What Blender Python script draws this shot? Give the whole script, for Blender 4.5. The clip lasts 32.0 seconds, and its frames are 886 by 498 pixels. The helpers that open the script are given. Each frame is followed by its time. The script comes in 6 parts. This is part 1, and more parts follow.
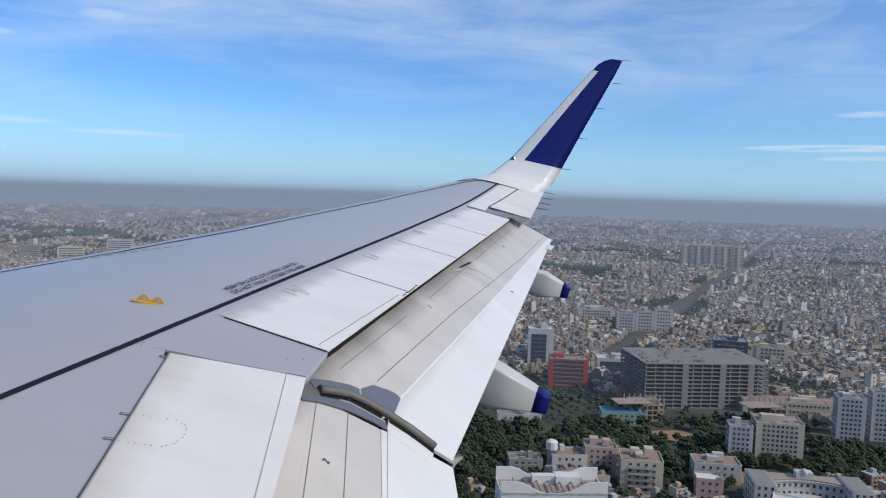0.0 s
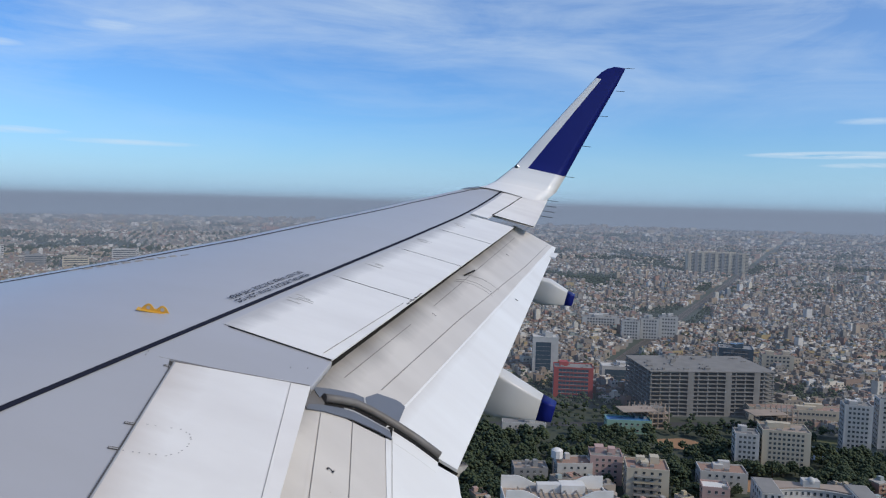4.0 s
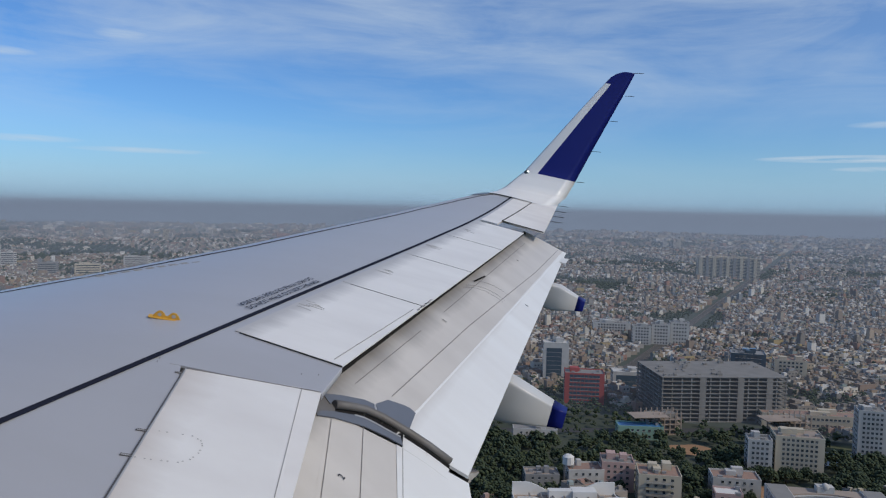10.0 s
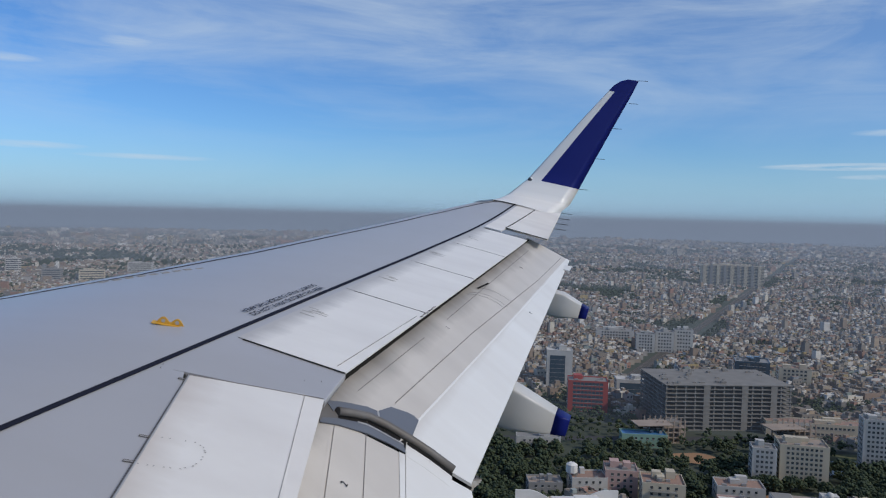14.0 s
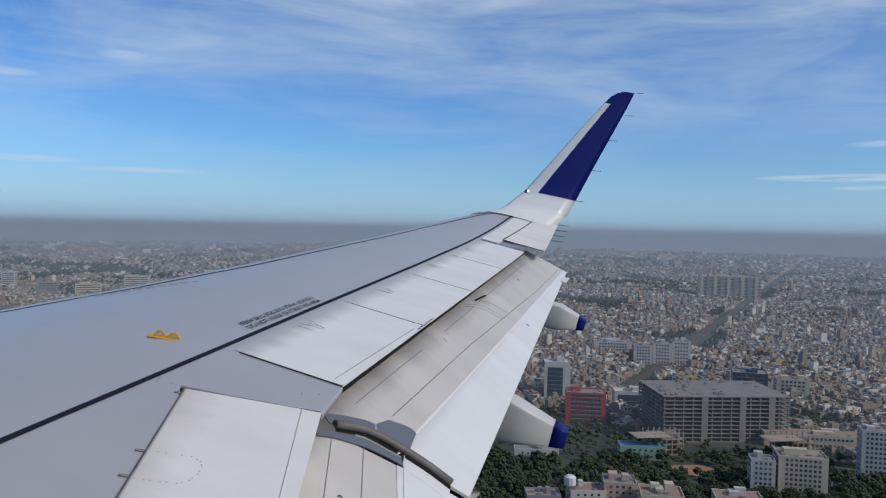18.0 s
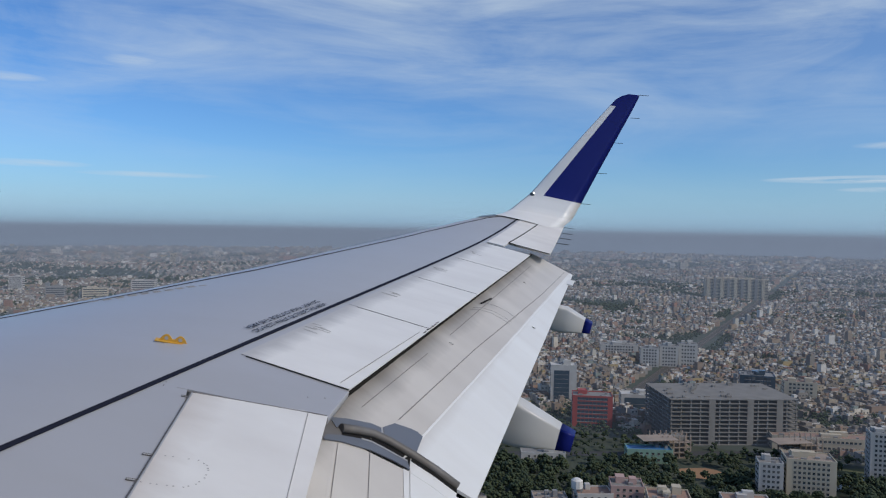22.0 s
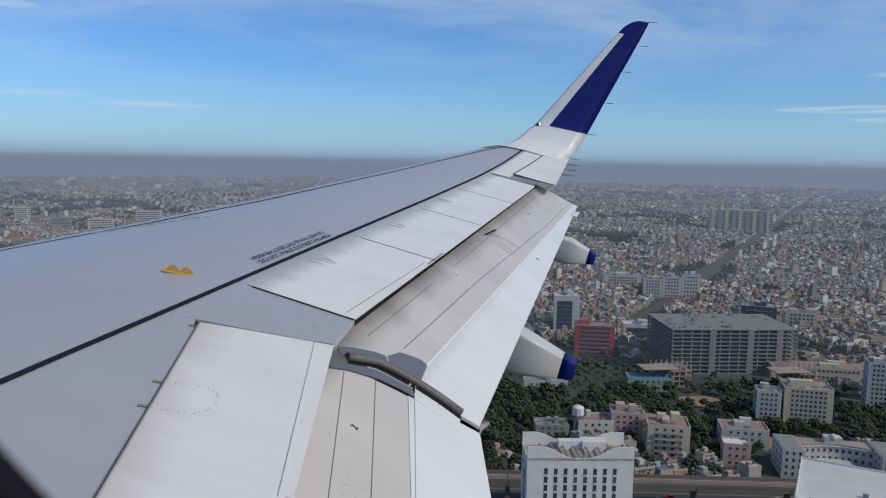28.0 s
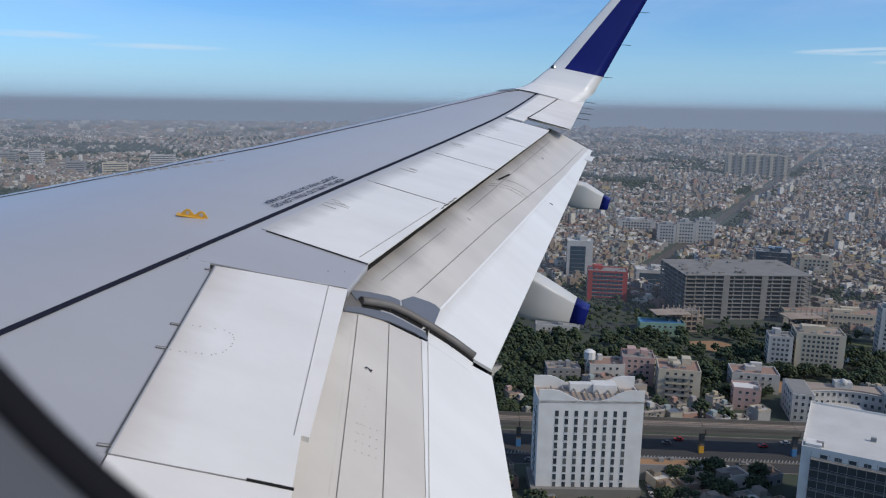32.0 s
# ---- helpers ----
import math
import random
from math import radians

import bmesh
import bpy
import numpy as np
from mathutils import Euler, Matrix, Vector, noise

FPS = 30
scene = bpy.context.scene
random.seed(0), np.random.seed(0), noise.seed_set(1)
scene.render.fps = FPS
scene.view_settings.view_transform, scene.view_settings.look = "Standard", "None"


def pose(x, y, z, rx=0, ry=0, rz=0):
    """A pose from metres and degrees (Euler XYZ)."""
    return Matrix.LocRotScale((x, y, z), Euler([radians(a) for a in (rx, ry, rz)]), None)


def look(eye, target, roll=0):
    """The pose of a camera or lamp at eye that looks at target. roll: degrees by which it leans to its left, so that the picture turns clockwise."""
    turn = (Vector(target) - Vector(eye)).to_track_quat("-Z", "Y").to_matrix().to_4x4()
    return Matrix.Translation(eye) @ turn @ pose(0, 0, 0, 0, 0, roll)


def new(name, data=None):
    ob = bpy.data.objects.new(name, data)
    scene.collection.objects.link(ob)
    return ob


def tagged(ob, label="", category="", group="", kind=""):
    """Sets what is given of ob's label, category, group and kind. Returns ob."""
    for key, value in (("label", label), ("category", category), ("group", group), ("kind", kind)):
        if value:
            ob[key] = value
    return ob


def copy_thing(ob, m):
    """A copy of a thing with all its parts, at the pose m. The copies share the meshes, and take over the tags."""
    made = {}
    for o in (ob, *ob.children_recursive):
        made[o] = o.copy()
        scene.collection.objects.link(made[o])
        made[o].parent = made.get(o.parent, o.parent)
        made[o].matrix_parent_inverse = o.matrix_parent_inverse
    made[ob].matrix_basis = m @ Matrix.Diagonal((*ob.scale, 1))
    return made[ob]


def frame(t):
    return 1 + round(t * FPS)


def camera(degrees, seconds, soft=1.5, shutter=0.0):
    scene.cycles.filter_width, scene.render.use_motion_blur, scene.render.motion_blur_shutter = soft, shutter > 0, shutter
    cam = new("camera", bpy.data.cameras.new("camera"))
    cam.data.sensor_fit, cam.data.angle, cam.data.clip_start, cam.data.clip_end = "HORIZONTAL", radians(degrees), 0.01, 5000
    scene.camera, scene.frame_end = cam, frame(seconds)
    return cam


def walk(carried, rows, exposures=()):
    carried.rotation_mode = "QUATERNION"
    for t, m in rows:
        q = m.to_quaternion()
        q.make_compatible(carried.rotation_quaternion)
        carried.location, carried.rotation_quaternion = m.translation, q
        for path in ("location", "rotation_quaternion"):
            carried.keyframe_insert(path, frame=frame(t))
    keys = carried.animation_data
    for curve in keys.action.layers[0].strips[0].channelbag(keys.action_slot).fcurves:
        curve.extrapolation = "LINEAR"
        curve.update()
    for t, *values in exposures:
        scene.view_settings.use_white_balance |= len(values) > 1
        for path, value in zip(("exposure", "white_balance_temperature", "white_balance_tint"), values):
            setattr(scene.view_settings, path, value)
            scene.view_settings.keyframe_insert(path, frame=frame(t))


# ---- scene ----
# ------------------------------------------------------------------ camera
ALT = 150.0                       # height of the cabin window above the ground
cam = camera(60.0, 32.0, 1.15)
cam.data.dof.use_dof, cam.data.dof.focus_distance, cam.data.dof.aperture_fstop = True, 16.0, 9.0     # focused on the wing
# seconds, then tilt, lean and heading of the held camera, in degrees
TURNS = [
    (0, 85.664, -1.719, 0.058), (0.5, 85.816, -1.701, 0.037), (1, 85.979, -1.736, 0.01), (1.5, 85.951, -1.735, 0.084),
    (2, 85.924, -1.684, 0.148), (2.5, 85.925, -1.64, 0.205), (3, 86.073, -1.686, 0.241), (3.5, 86.201, -1.557, 0.247),
    (5.5, 86.324, -1.504, 0.548), (6, 86.307, -1.452, 0.57), (6.5, 86.332, -1.404, 0.658), (7, 86.387, -1.381, 0.714),
    (7.5, 86.428, -1.378, 0.793), (8, 86.386, -1.394, 0.922), (8.5, 86.423, -1.363, 0.993), (9, 86.662, -1.195, 0.946),
    (9.5, 86.757, -1.184, 0.975), (10, 86.699, -1.207, 1.068), (10.5, 86.623, -1.153, 1.261), (11, 86.639, -1.13, 1.332),
    (11.5, 86.741, -1.138, 1.22), (12, 86.785, -1.135, 1.243), (12.5, 86.895, -1.177, 1.372), (13, 87.005, -1.077, 1.675),
    (13.5, 86.968, -1.276, 1.839), (14, 87.212, -1.339, 1.335), (14.5, 87.773, -1.18, 0.863), (16.5, 87.803, -1.227, 0.994),
    (17, 87.943, -1.221, 1.032), (17.5, 88.058, -1.176, 1.085), (18, 88.125, -1.144, 1.11), (18.5, 88.158, -1.005, 1.212),
    (19, 88.228, -0.885, 1.283), (19.5, 88.341, -0.503, 1.413), (20, 88.397, -0.621, 1.672), (20.5, 88.227, -0.975, 1.766),
    (21, 88.134, -1.067, 1.706), (21.5, 88.323, -1.03, 1.607), (22, 88.357, -0.927, 1.529), (22.5, 88.224, -0.904, 1.552),
    (23, 88.111, -0.962, 1.591), (23.5, 88.149, -1.036, 1.567), (24, 88.396, -1.082, 1.546), (24.5, 88.581, -1.002, 1.476),
    (25, 88.638, -0.872, 1.449), (25.5, 88.513, -0.92, 1.512), (27.5, 87.167, -1.087, 1.619), (28, 83.224, -0.95, 1.858),
    (28.5, 78.998, -0.916, 2.491), (29, 76.399, -0.882, 3.117), (29.5, 76.583, -0.919, 3.24), (30, 77.125, -0.96, 3.238),
    (30.5, 77.626, -0.883, 3.203), (31, 78.614, -0.915, 3.111), (31.5, 79.087, -0.835, 3.005), (32, 79.089, -0.95, 2.856)
]
walk(cam, [(t, pose(0, 0, ALT, a, b, c)) for t, a, b, c in TURNS],
     exposures=[(0.0, 0.03), (3.0, 0.02), (6.0, -0.25), (9.0, -0.31), (14.0, -0.29), (20.0, -0.27), (25.0, -0.36), (27.4, -0.36), (28.0, -0.26), (29.0, -0.03), (30.0, -0.07), (32.0, -0.09)])

# ------------------------------------------------------------------ light
SUN_DIR = Vector((0.72, -0.34, 0.605)).normalized()     # towards the sun
world = bpy.data.worlds.new("sky")
scene.world = world
world.use_nodes = True
wn, wl = world.node_tree.nodes, world.node_tree.links
wn.clear()
sky = wn.new("ShaderNodeTexSky")
sky.sky_type, sky.sun_disc = "NISHITA", False
sky.sun_elevation = math.asin(SUN_DIR.z)
sky.sun_rotation = math.atan2(SUN_DIR.x, SUN_DIR.y)
sky.altitude, sky.air_density, sky.dust_density, sky.ozone_density = 200, 1.0, 0.2, 3.5
tc = wn.new("ShaderNodeTexCoord")
sep = wn.new("ShaderNodeSeparateXYZ")
wl.new(tc.outputs["Generated"], sep.inputs[0])


def wmath(op, a, b=None, clamp=False):
    nd = wn.new("ShaderNodeMath")
    nd.operation, nd.use_clamp = op, clamp
    for sock, val in zip(nd.inputs, (a, b)):
        if val is None:
            continue
        if isinstance(val, (int, float)):
            sock.default_value = val
        else:
            wl.new(val, sock)
    return nd.outputs[0]


# clouds: noise over bearing and height
bear = wmath("ARCTAN2", sep.outputs[0], sep.outputs[1])
comb = wn.new("ShaderNodeCombineXYZ")
wl.new(bear, comb.inputs[0])
wl.new(wmath("ADD", sep.outputs[2], wmath("MULTIPLY", bear, 0.02)), comb.inputs[1])


def wnoise(sx, sy, rot, scale, detail, rough, dist, seed):
    mp = wn.new("ShaderNodeMapping")
    mp.inputs["Location"].default_value = (seed, seed * 0.7, 0)
    mp.inputs["Rotation"].default_value = (0, 0, radians(rot))
    mp.inputs["Scale"].default_value = (sx, sy, 1)
    wl.new(comb.outputs[0], mp.inputs[0])
    nz = wn.new("ShaderNodeTexNoise")
    nz.inputs["Scale"].default_value, nz.inputs["Detail"].default_value = scale, detail
    nz.inputs["Roughness"].default_value, nz.inputs["Distortion"].default_value = rough, dist
    wl.new(mp.outputs[0], nz.inputs["Vector"])
    return nz.outputs[0]


# thin streaks across the upper sky
streak = wnoise(3.0, 13.0, 3, 1.0, 9, 0.58, 0.9, 3.1)
broad = wnoise(1.3, 7.0, 0, 1.0, 4, 0.5, 0.2, 11.7)
fibre = wnoise(5.0, 46.0, 2, 1.0, 6, 0.65, 0.5, 5.9)
wisp = wmath("ADD", wmath("ADD", wmath("MULTIPLY", streak, 0.78), wmath("MULTIPLY", broad, 0.58)), wmath("MULTIPLY", fibre, 0.20))
wisp = wmath("MULTIPLY", wmath("SUBTRACT", wisp, 0.672), 2.9, True)
high = wmath("MULTIPLY", wmath("SUBTRACT", sep.outputs[2], 0.075), 8.0, True)
amount = wmath("MULTIPLY", wisp, wmath("ADD", wmath("MULTIPLY", high, 0.55), 0.09), True)


def bar(b0, e0, b_half, e_half, gain):
    """A lone thin cloud at a bearing and height."""
    db = wmath("DIVIDE", wmath("SUBTRACT", bear, b0), b_half)
    de = wmath("DIVIDE", wmath("SUBTRACT", sep.outputs[2], e0), e_half)
    r2 = wmath("ADD", wmath("MULTIPLY", db, db), wmath("MULTIPLY", de, de))
    body_ = wmath("SUBTRACT", 1.0, r2, True)
    return wmath("MULTIPLY", wmath("MULTIPLY", body_, wmath("ADD", wmath("MULTIPLY", fibre, 3.6), -1.18, True)), gain, True)


for args in ((0.47, 0.062, 0.11, 0.0050, 1.6), (0.53, 0.050, 0.09, 0.0042, 1.4), (0.50, 0.100, 0.045, 0.005, 0.6), (-0.41, 0.190, 0.045, 0.012, 0.6), (-0.44, 0.180, 0.03, 0.006, 0.6), (-0.55, 0.160, 0.060, 0.007, 0.75), (-0.39, 0.058, 0.09, 0.004, 0.8), (-0.52, 0.066, 0.07, 0.005, 0.9)):
    amount = wmath("MAXIMUM", amount, bar(*args))
side_veil = wmath("MULTIPLY", wmath("ADD", wmath("MULTIPLY", bear, 0.9), 0.22, True), wmath("MULTIPLY", high, wmath("ADD", wmath("MULTIPLY", broad, 0.5), 0.0)))
amount = wmath("ADD", amount, wmath("MULTIPLY", side_veil, 0.85), True)
lowwhite = wmath("MULTIPLY", wmath("SUBTRACT", 0.12, sep.outputs[2]), 9.0, True)
cloud_mix = wn.new("ShaderNodeMixRGB")
cloud_mix.inputs[2].default_value = (6.3, 7.5, 8.7, 1)
wl.new(amount, cloud_mix.inputs[0])
blue = wn.new("ShaderNodeMixRGB")            # clear tropical blue
blue.blend_type = "MULTIPLY"
blue.inputs[0].default_value = 1.0
blue.inputs[2].default_value = (0.595, 0.925, 1.34, 1)
wl.new(sky.outputs[0], blue.inputs[1])
bg = wn.new("ShaderNodeBackground")
bg.inputs[1].default_value = 0.105
out = wn.new("ShaderNodeOutputWorld")
low_mix = wn.new("ShaderNodeMixRGB")         # pale moist air near the skyline
low_mix.inputs[2].default_value = (3.55, 5.85, 8.2, 1)
wl.new(wmath("MULTIPLY", wmath("MULTIPLY", lowwhite, lowwhite), 0.80), low_mix.inputs[0])
wl.new(blue.outputs[0], low_mix.inputs[1])
wl.new(low_mix.outputs[0], cloud_mix.inputs[1])
wl.new(cloud_mix.outputs[0], bg.inputs[0])
wl.new(bg.outputs[0], out.inputs[0])

lamp = bpy.data.lights.new("sun", "SUN")
lamp.energy, lamp.angle, lamp.color = 2.9, radians(0.6), (1.0, 0.915, 0.79)
sun = new("sun", lamp)
sun.matrix_world = look(SUN_DIR * 50 + Vector((0, 0, ALT)), Vector((0, 0, ALT)))


# ------------------------------------------------------------------ materials
def material(name, color, rough=0.6, metal=0.0, vary=0.15, scale=1.0, stretch=(1, 1, 1), bump=0.0, tint=None,
             fine=0.08, spread=None, coat=0.0, streak=None, wear_shade=None, spec=0.5):
    """Painted or mineral surface: base colour varied at two scales, by object or by island, and fine relief."""
    m = bpy.data.materials.new(name)
    m.use_nodes = True
    nt = m.node_tree
    nd, lk = nt.nodes, nt.links
    b = nd["Principled BSDF"]
    b.inputs["Roughness"].default_value, b.inputs["Metallic"].default_value = rough, metal
    b.inputs["Coat Weight"].default_value, b.inputs["Specular IOR Level"].default_value = coat, spec
    co = nd.new("ShaderNodeTexCoord")
    mp = nd.new("ShaderNodeMapping")
    mp.inputs["Scale"].default_value = stretch
    lk.new(co.outputs["Object"], mp.inputs[0])

    def noise_tex(sc, det):
        n_ = nd.new("ShaderNodeTexNoise")
        n_.inputs["Scale"].default_value, n_.inputs["Detail"].default_value = sc, det
        lk.new(mp.outputs[0], n_.inputs["Vector"])
        return n_.outputs[0]

    big, small = noise_tex(scale, 4), noise_tex(scale * 9, 3)

    def mix(fac, a, c_, kind="MIX"):
        x = nd.new("ShaderNodeMixRGB")
        x.blend_type = kind
        for sock, val in zip(x.inputs, (fac, a, c_)):
            if isinstance(val, (int, float)):
                sock.default_value = val
            elif isinstance(val, tuple):
                sock.default_value = (*val, 1)
            else:
                lk.new(val, sock)
        return x.outputs[0]

    def ramp(fac, stops, hard=False):
        r = nd.new("ShaderNodeValToRGB")
        if hard:
            r.color_ramp.interpolation = "CONSTANT"
        el = r.color_ramp.elements
        while len(el) < len(stops):
            el.new(0.5)
        for e, (p, c_) in zip(el, stops):
            e.position, e.color = p, (*c_, 1)
        lk.new(fac, r.inputs[0])
        return r.outputs[0]

    col = color
    if spread:                      # list of colours, picked per object or per loose piece
        src = nd.new("ShaderNodeNewGeometry").outputs["Random Per Island"] if spread[0] == "island" else \
            nd.new("ShaderNodeObjectInfo").outputs["Random"]
        cols = spread[1]
        col = ramp(src, [(i / len(cols), c_) for i, c_ in enumerate(cols)], True)
    dark = tint or tuple(x * 0.55 for x in color)
    f1 = ramp(big, [(0.35, (0, 0, 0)), (0.7, (1, 1, 1))])
    s1 = nd.new("ShaderNodeMath")
    s1.operation = "MULTIPLY"
    s1.inputs[1].default_value = vary
    lk.new(f1, s1.inputs[0])
    c1 = mix(s1.outputs[0], col, dark)
    s2 = nd.new("ShaderNodeMath")
    s2.operation = "MULTIPLY"
    s2.inputs[1].default_value = fine
    lk.new(small, s2.inputs[0])
    c2 = mix(s2.outputs[0], c1, dark)
    if streak:                      # washed-down dirt: share, colour, and how fine along the span
        sm = nd.new("ShaderNodeMapping")
        sm.inputs["Scale"].default_value = (streak[2], 0.7, 1)
        sm.inputs["Rotation"].default_value = (0, 0, -0.10)
        lk.new(co.outputs["Object"], sm.inputs[0])
        sn = nd.new("ShaderNodeTexNoise")
        sn.inputs["Scale"].default_value, sn.inputs["Detail"].default_value, sn.inputs["Roughness"].default_value = 1.0, 5, 0.62
        lk.new(sm.outputs[0], sn.inputs["Vector"])
        sf = ramp(sn.outputs[0], [(0.44, (0, 0, 0)), (0.70, (1, 1, 1))])
        s3 = nd.new("ShaderNodeMath")
        s3.operation = "MULTIPLY"
        s3.inputs[1].default_value = streak[0]
        lk.new(sf, s3.inputs[0])
        c2 = mix(s3.outputs[0], c2, streak[1])
    if wear_shade:                        # dirt, wear or painted shade along a front edge, ragged by the same streaks: share, from, to, colour, raggedness
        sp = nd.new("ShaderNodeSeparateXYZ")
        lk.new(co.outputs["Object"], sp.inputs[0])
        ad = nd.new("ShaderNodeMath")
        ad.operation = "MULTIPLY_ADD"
        ad.inputs[1].default_value, ad.inputs[2].default_value = wear_shade[4], -wear_shade[4] / 2
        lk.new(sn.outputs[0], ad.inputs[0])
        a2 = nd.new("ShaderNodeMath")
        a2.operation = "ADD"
        if len(wear_shade) > 5:               # an edge that slants: metres forward for each metre outboard
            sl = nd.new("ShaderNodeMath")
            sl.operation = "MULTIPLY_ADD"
            sl.inputs[1].default_value = -wear_shade[5]
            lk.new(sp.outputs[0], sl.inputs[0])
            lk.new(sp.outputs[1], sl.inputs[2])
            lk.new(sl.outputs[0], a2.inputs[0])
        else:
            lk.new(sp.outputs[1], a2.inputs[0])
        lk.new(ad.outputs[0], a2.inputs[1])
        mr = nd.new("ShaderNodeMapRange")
        mr.inputs["From Min"].default_value, mr.inputs["From Max"].default_value = wear_shade[1], wear_shade[2]
        mr.inputs["To Max"].default_value = wear_shade[0]
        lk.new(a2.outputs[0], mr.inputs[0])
        c2 = mix(mr.outputs[0], c2, wear_shade[3])
    lk.new(c2, b.inputs["Base Color"])
    if bump:
        bp = nd.new("ShaderNodeBump")
        bp.inputs["Strength"].default_value, bp.inputs["Distance"].default_value = bump, 0.02
        lk.new(small, bp.inputs["Height"])
        lk.new(bp.outputs[0], b.inputs["Normal"])
    return m


M_BOX = material("wing_grey_paint", (0.382, 0.382, 0.406), 0.33, 0.0, 0.30, 0.8, (1.2, 0.5, 1), tint=(0.33, 0.325, 0.325), fine=0.10, streak=(0.16, (0.30, 0.285, 0.275), 2.2))
M_WHITE = material("white_panel_paint", (0.76, 0.733, 0.70), 0.42, 0.0, 0.62, 2.1, (1.4, 0.8, 1), tint=(0.62, 0.59, 0.565), fine=0.12, streak=(0.12, (0.50, 0.45, 0.405), 2.2))
M_SPOIL = material("worn_spoiler_paint", (0.755, 0.737, 0.71), 0.42, 0.0, 0.5, 1.6, (1.4, 0.8, 1), tint=(0.61, 0.585, 0.565), fine=0.16, streak=(0.12, (0.50, 0.475, 0.45), 5.0), wear_shade=(0.95, 0.50, 0.63, (0.422, 0.408, 0.402), 0.20))
M_SPIN = material("worn_inboard_panel_paint", (0.755, 0.735, 0.705), 0.42, 0.0, 0.55, 1.9, (1.4, 0.8, 1), tint=(0.63, 0.60, 0.575), fine=0.12, streak=(0.10, (0.52, 0.475, 0.43), 2.6), wear_shade=(0.72, 0.63, 0.815, (0.50, 0.445, 0.40), 0.34, 0.385))
M_FIN = material("clean_white_paint", (0.70, 0.69, 0.675), 0.35, vary=0.25, scale=1.5, tint=(0.70, 0.69, 0.67))
# The dark front band paints sooty dirt and the spoilers' shade into the colour.
M_FLAP = material("worn_shaded_flap_paint", (0.555, 0.52, 0.48), 0.40, 0.0, 0.70, 1.8, (1.3, 0.7, 1), tint=(0.46, 0.425, 0.39), fine=0.10, streak=(0.22, (0.40, 0.365, 0.335), 2.4), wear_shade=(0.9, -0.13, 0.105, (0.085, 0.078, 0.072), 0.20))
M_FLAPW = material("flap_edge_paint", (0.70, 0.70, 0.69), 0.40, 0.0, 0.6, 1.0, (3.0, 0.45, 1), tint=(0.61, 0.595, 0.58), fine=0.08, streak=(0.20, (0.53, 0.50, 0.465), 1.6), wear_shade=(0.45, -0.47, -0.41, (0.47, 0.435, 0.405), 0.10))
# White paint darkened: the shade on the fairings' sides is put into its colour.
M_FAIR = material("shaded_fairing_paint", (0.52, 0.51, 0.495), 0.4, vary=0.5, scale=1.6, stretch=(1, 0.5, 1), tint=(0.41, 0.395, 0.375), fine=0.12)
M_DIRT = material("brown_grime", (0.46, 0.42, 0.38), 0.6, vary=0.6, scale=7, stretch=(0.5, 3, 1), tint=(0.34, 0.30, 0.265), fine=0.2)
M_LINE = material("black_line_paint", (0.012, 0.014, 0.026), 0.8, vary=0.2, tint=(0.03, 0.03, 0.04), spec=0.08)
M_SEAM = material("seam_sealant", (0.21, 0.20, 0.195), 0.7, vary=0.3, scale=6)
M_RIVET = material("dull_rivet", (0.36, 0.345, 0.33), 0.6, vary=0.3, scale=9)
M_LOOP = material("bright_metal", (0.50, 0.49, 0.48), 0.4, 0.4, 0.4, 6, tint=(0.3, 0.29, 0.28))
M_METAL = material("bare_metal", (0.155, 0.15, 0.15), 0.62, 0.15, 0.7, 5, tint=(0.10, 0.085, 0.07), fine=0.3)
M_GAP = material("dark_gap", (0.022, 0.021, 0.021), 0.95, vary=0.3, spec=0.05)
M_PLATE = material("bluegrey_plate", (0.125, 0.137, 0.165), 0.45, vary=0.3, scale=3)
M_BLUE = material("blue_livery_paint", (0.0055, 0.0105, 0.125), 0.42, vary=0.2, scale=2, tint=(0.010, 0.018, 0.16), spec=0.22)
M_YELLOW = material("yellow_paint", (0.62, 0.35, 0.05), 0.45, vary=0.4, scale=30, tint=(0.45, 0.22, 0.02))
M_GLASS = material("lamp_lens", (0.05, 0.06, 0.07), 0.08, vary=0.1)
M_SEAL = material("window_seal", (0.010, 0.010, 0.013), 0.9, vary=0.2, spec=0.12)
M_TRIM = material("cabin_trim", (0.082, 0.089, 0.107), 0.8, vary=0.1, scale=8, spec=0.2)


# ------------------------------------------------------------------ mesh helpers
def mesh_ob(name, bm, mats, parent=None, label=""):
    me = bpy.data.meshes.new(name)
    bm.to_mesh(me)
    bm.free()
    for m in mats if isinstance(mats, (list, tuple)) else [mats]:
        me.materials.append(m)
    ob = new(name, me)
    if parent:
        ob.parent = parent
    if label:
        ob["label"] = label
    return ob


def part(name, bm, mat, parent, label=""):
    return mesh_ob(name, bm, mat, parent, label)


def smooth(ob, on=True):
    ob.data.polygons.foreach_set("use_smooth", [on] * len(ob.data.polygons))
    return ob


def add_box(bm, x0, x1, y0, y1, z0, z1, mi=0):
    v = [bm.verts.new(p) for p in ((x0, y0, z0), (x1, y0, z0), (x1, y1, z0), (x0, y1, z0), (x0, y0, z1), (x1, y0, z1), (x1, y1, z1), (x0, y1, z1))]
    for q in ((0, 3, 2, 1), (4, 5, 6, 7), (0, 1, 5, 4), (1, 2, 6, 5), (2, 3, 7, 6), (3, 0, 4, 7)):
        bm.faces.new([v[i] for i in q]).material_index = mi


def box(x0, x1, y0, y1, z0, z1):
    bm = bmesh.new()
    add_box(bm, x0, x1, y0, y1, z0, z1)
    return bm


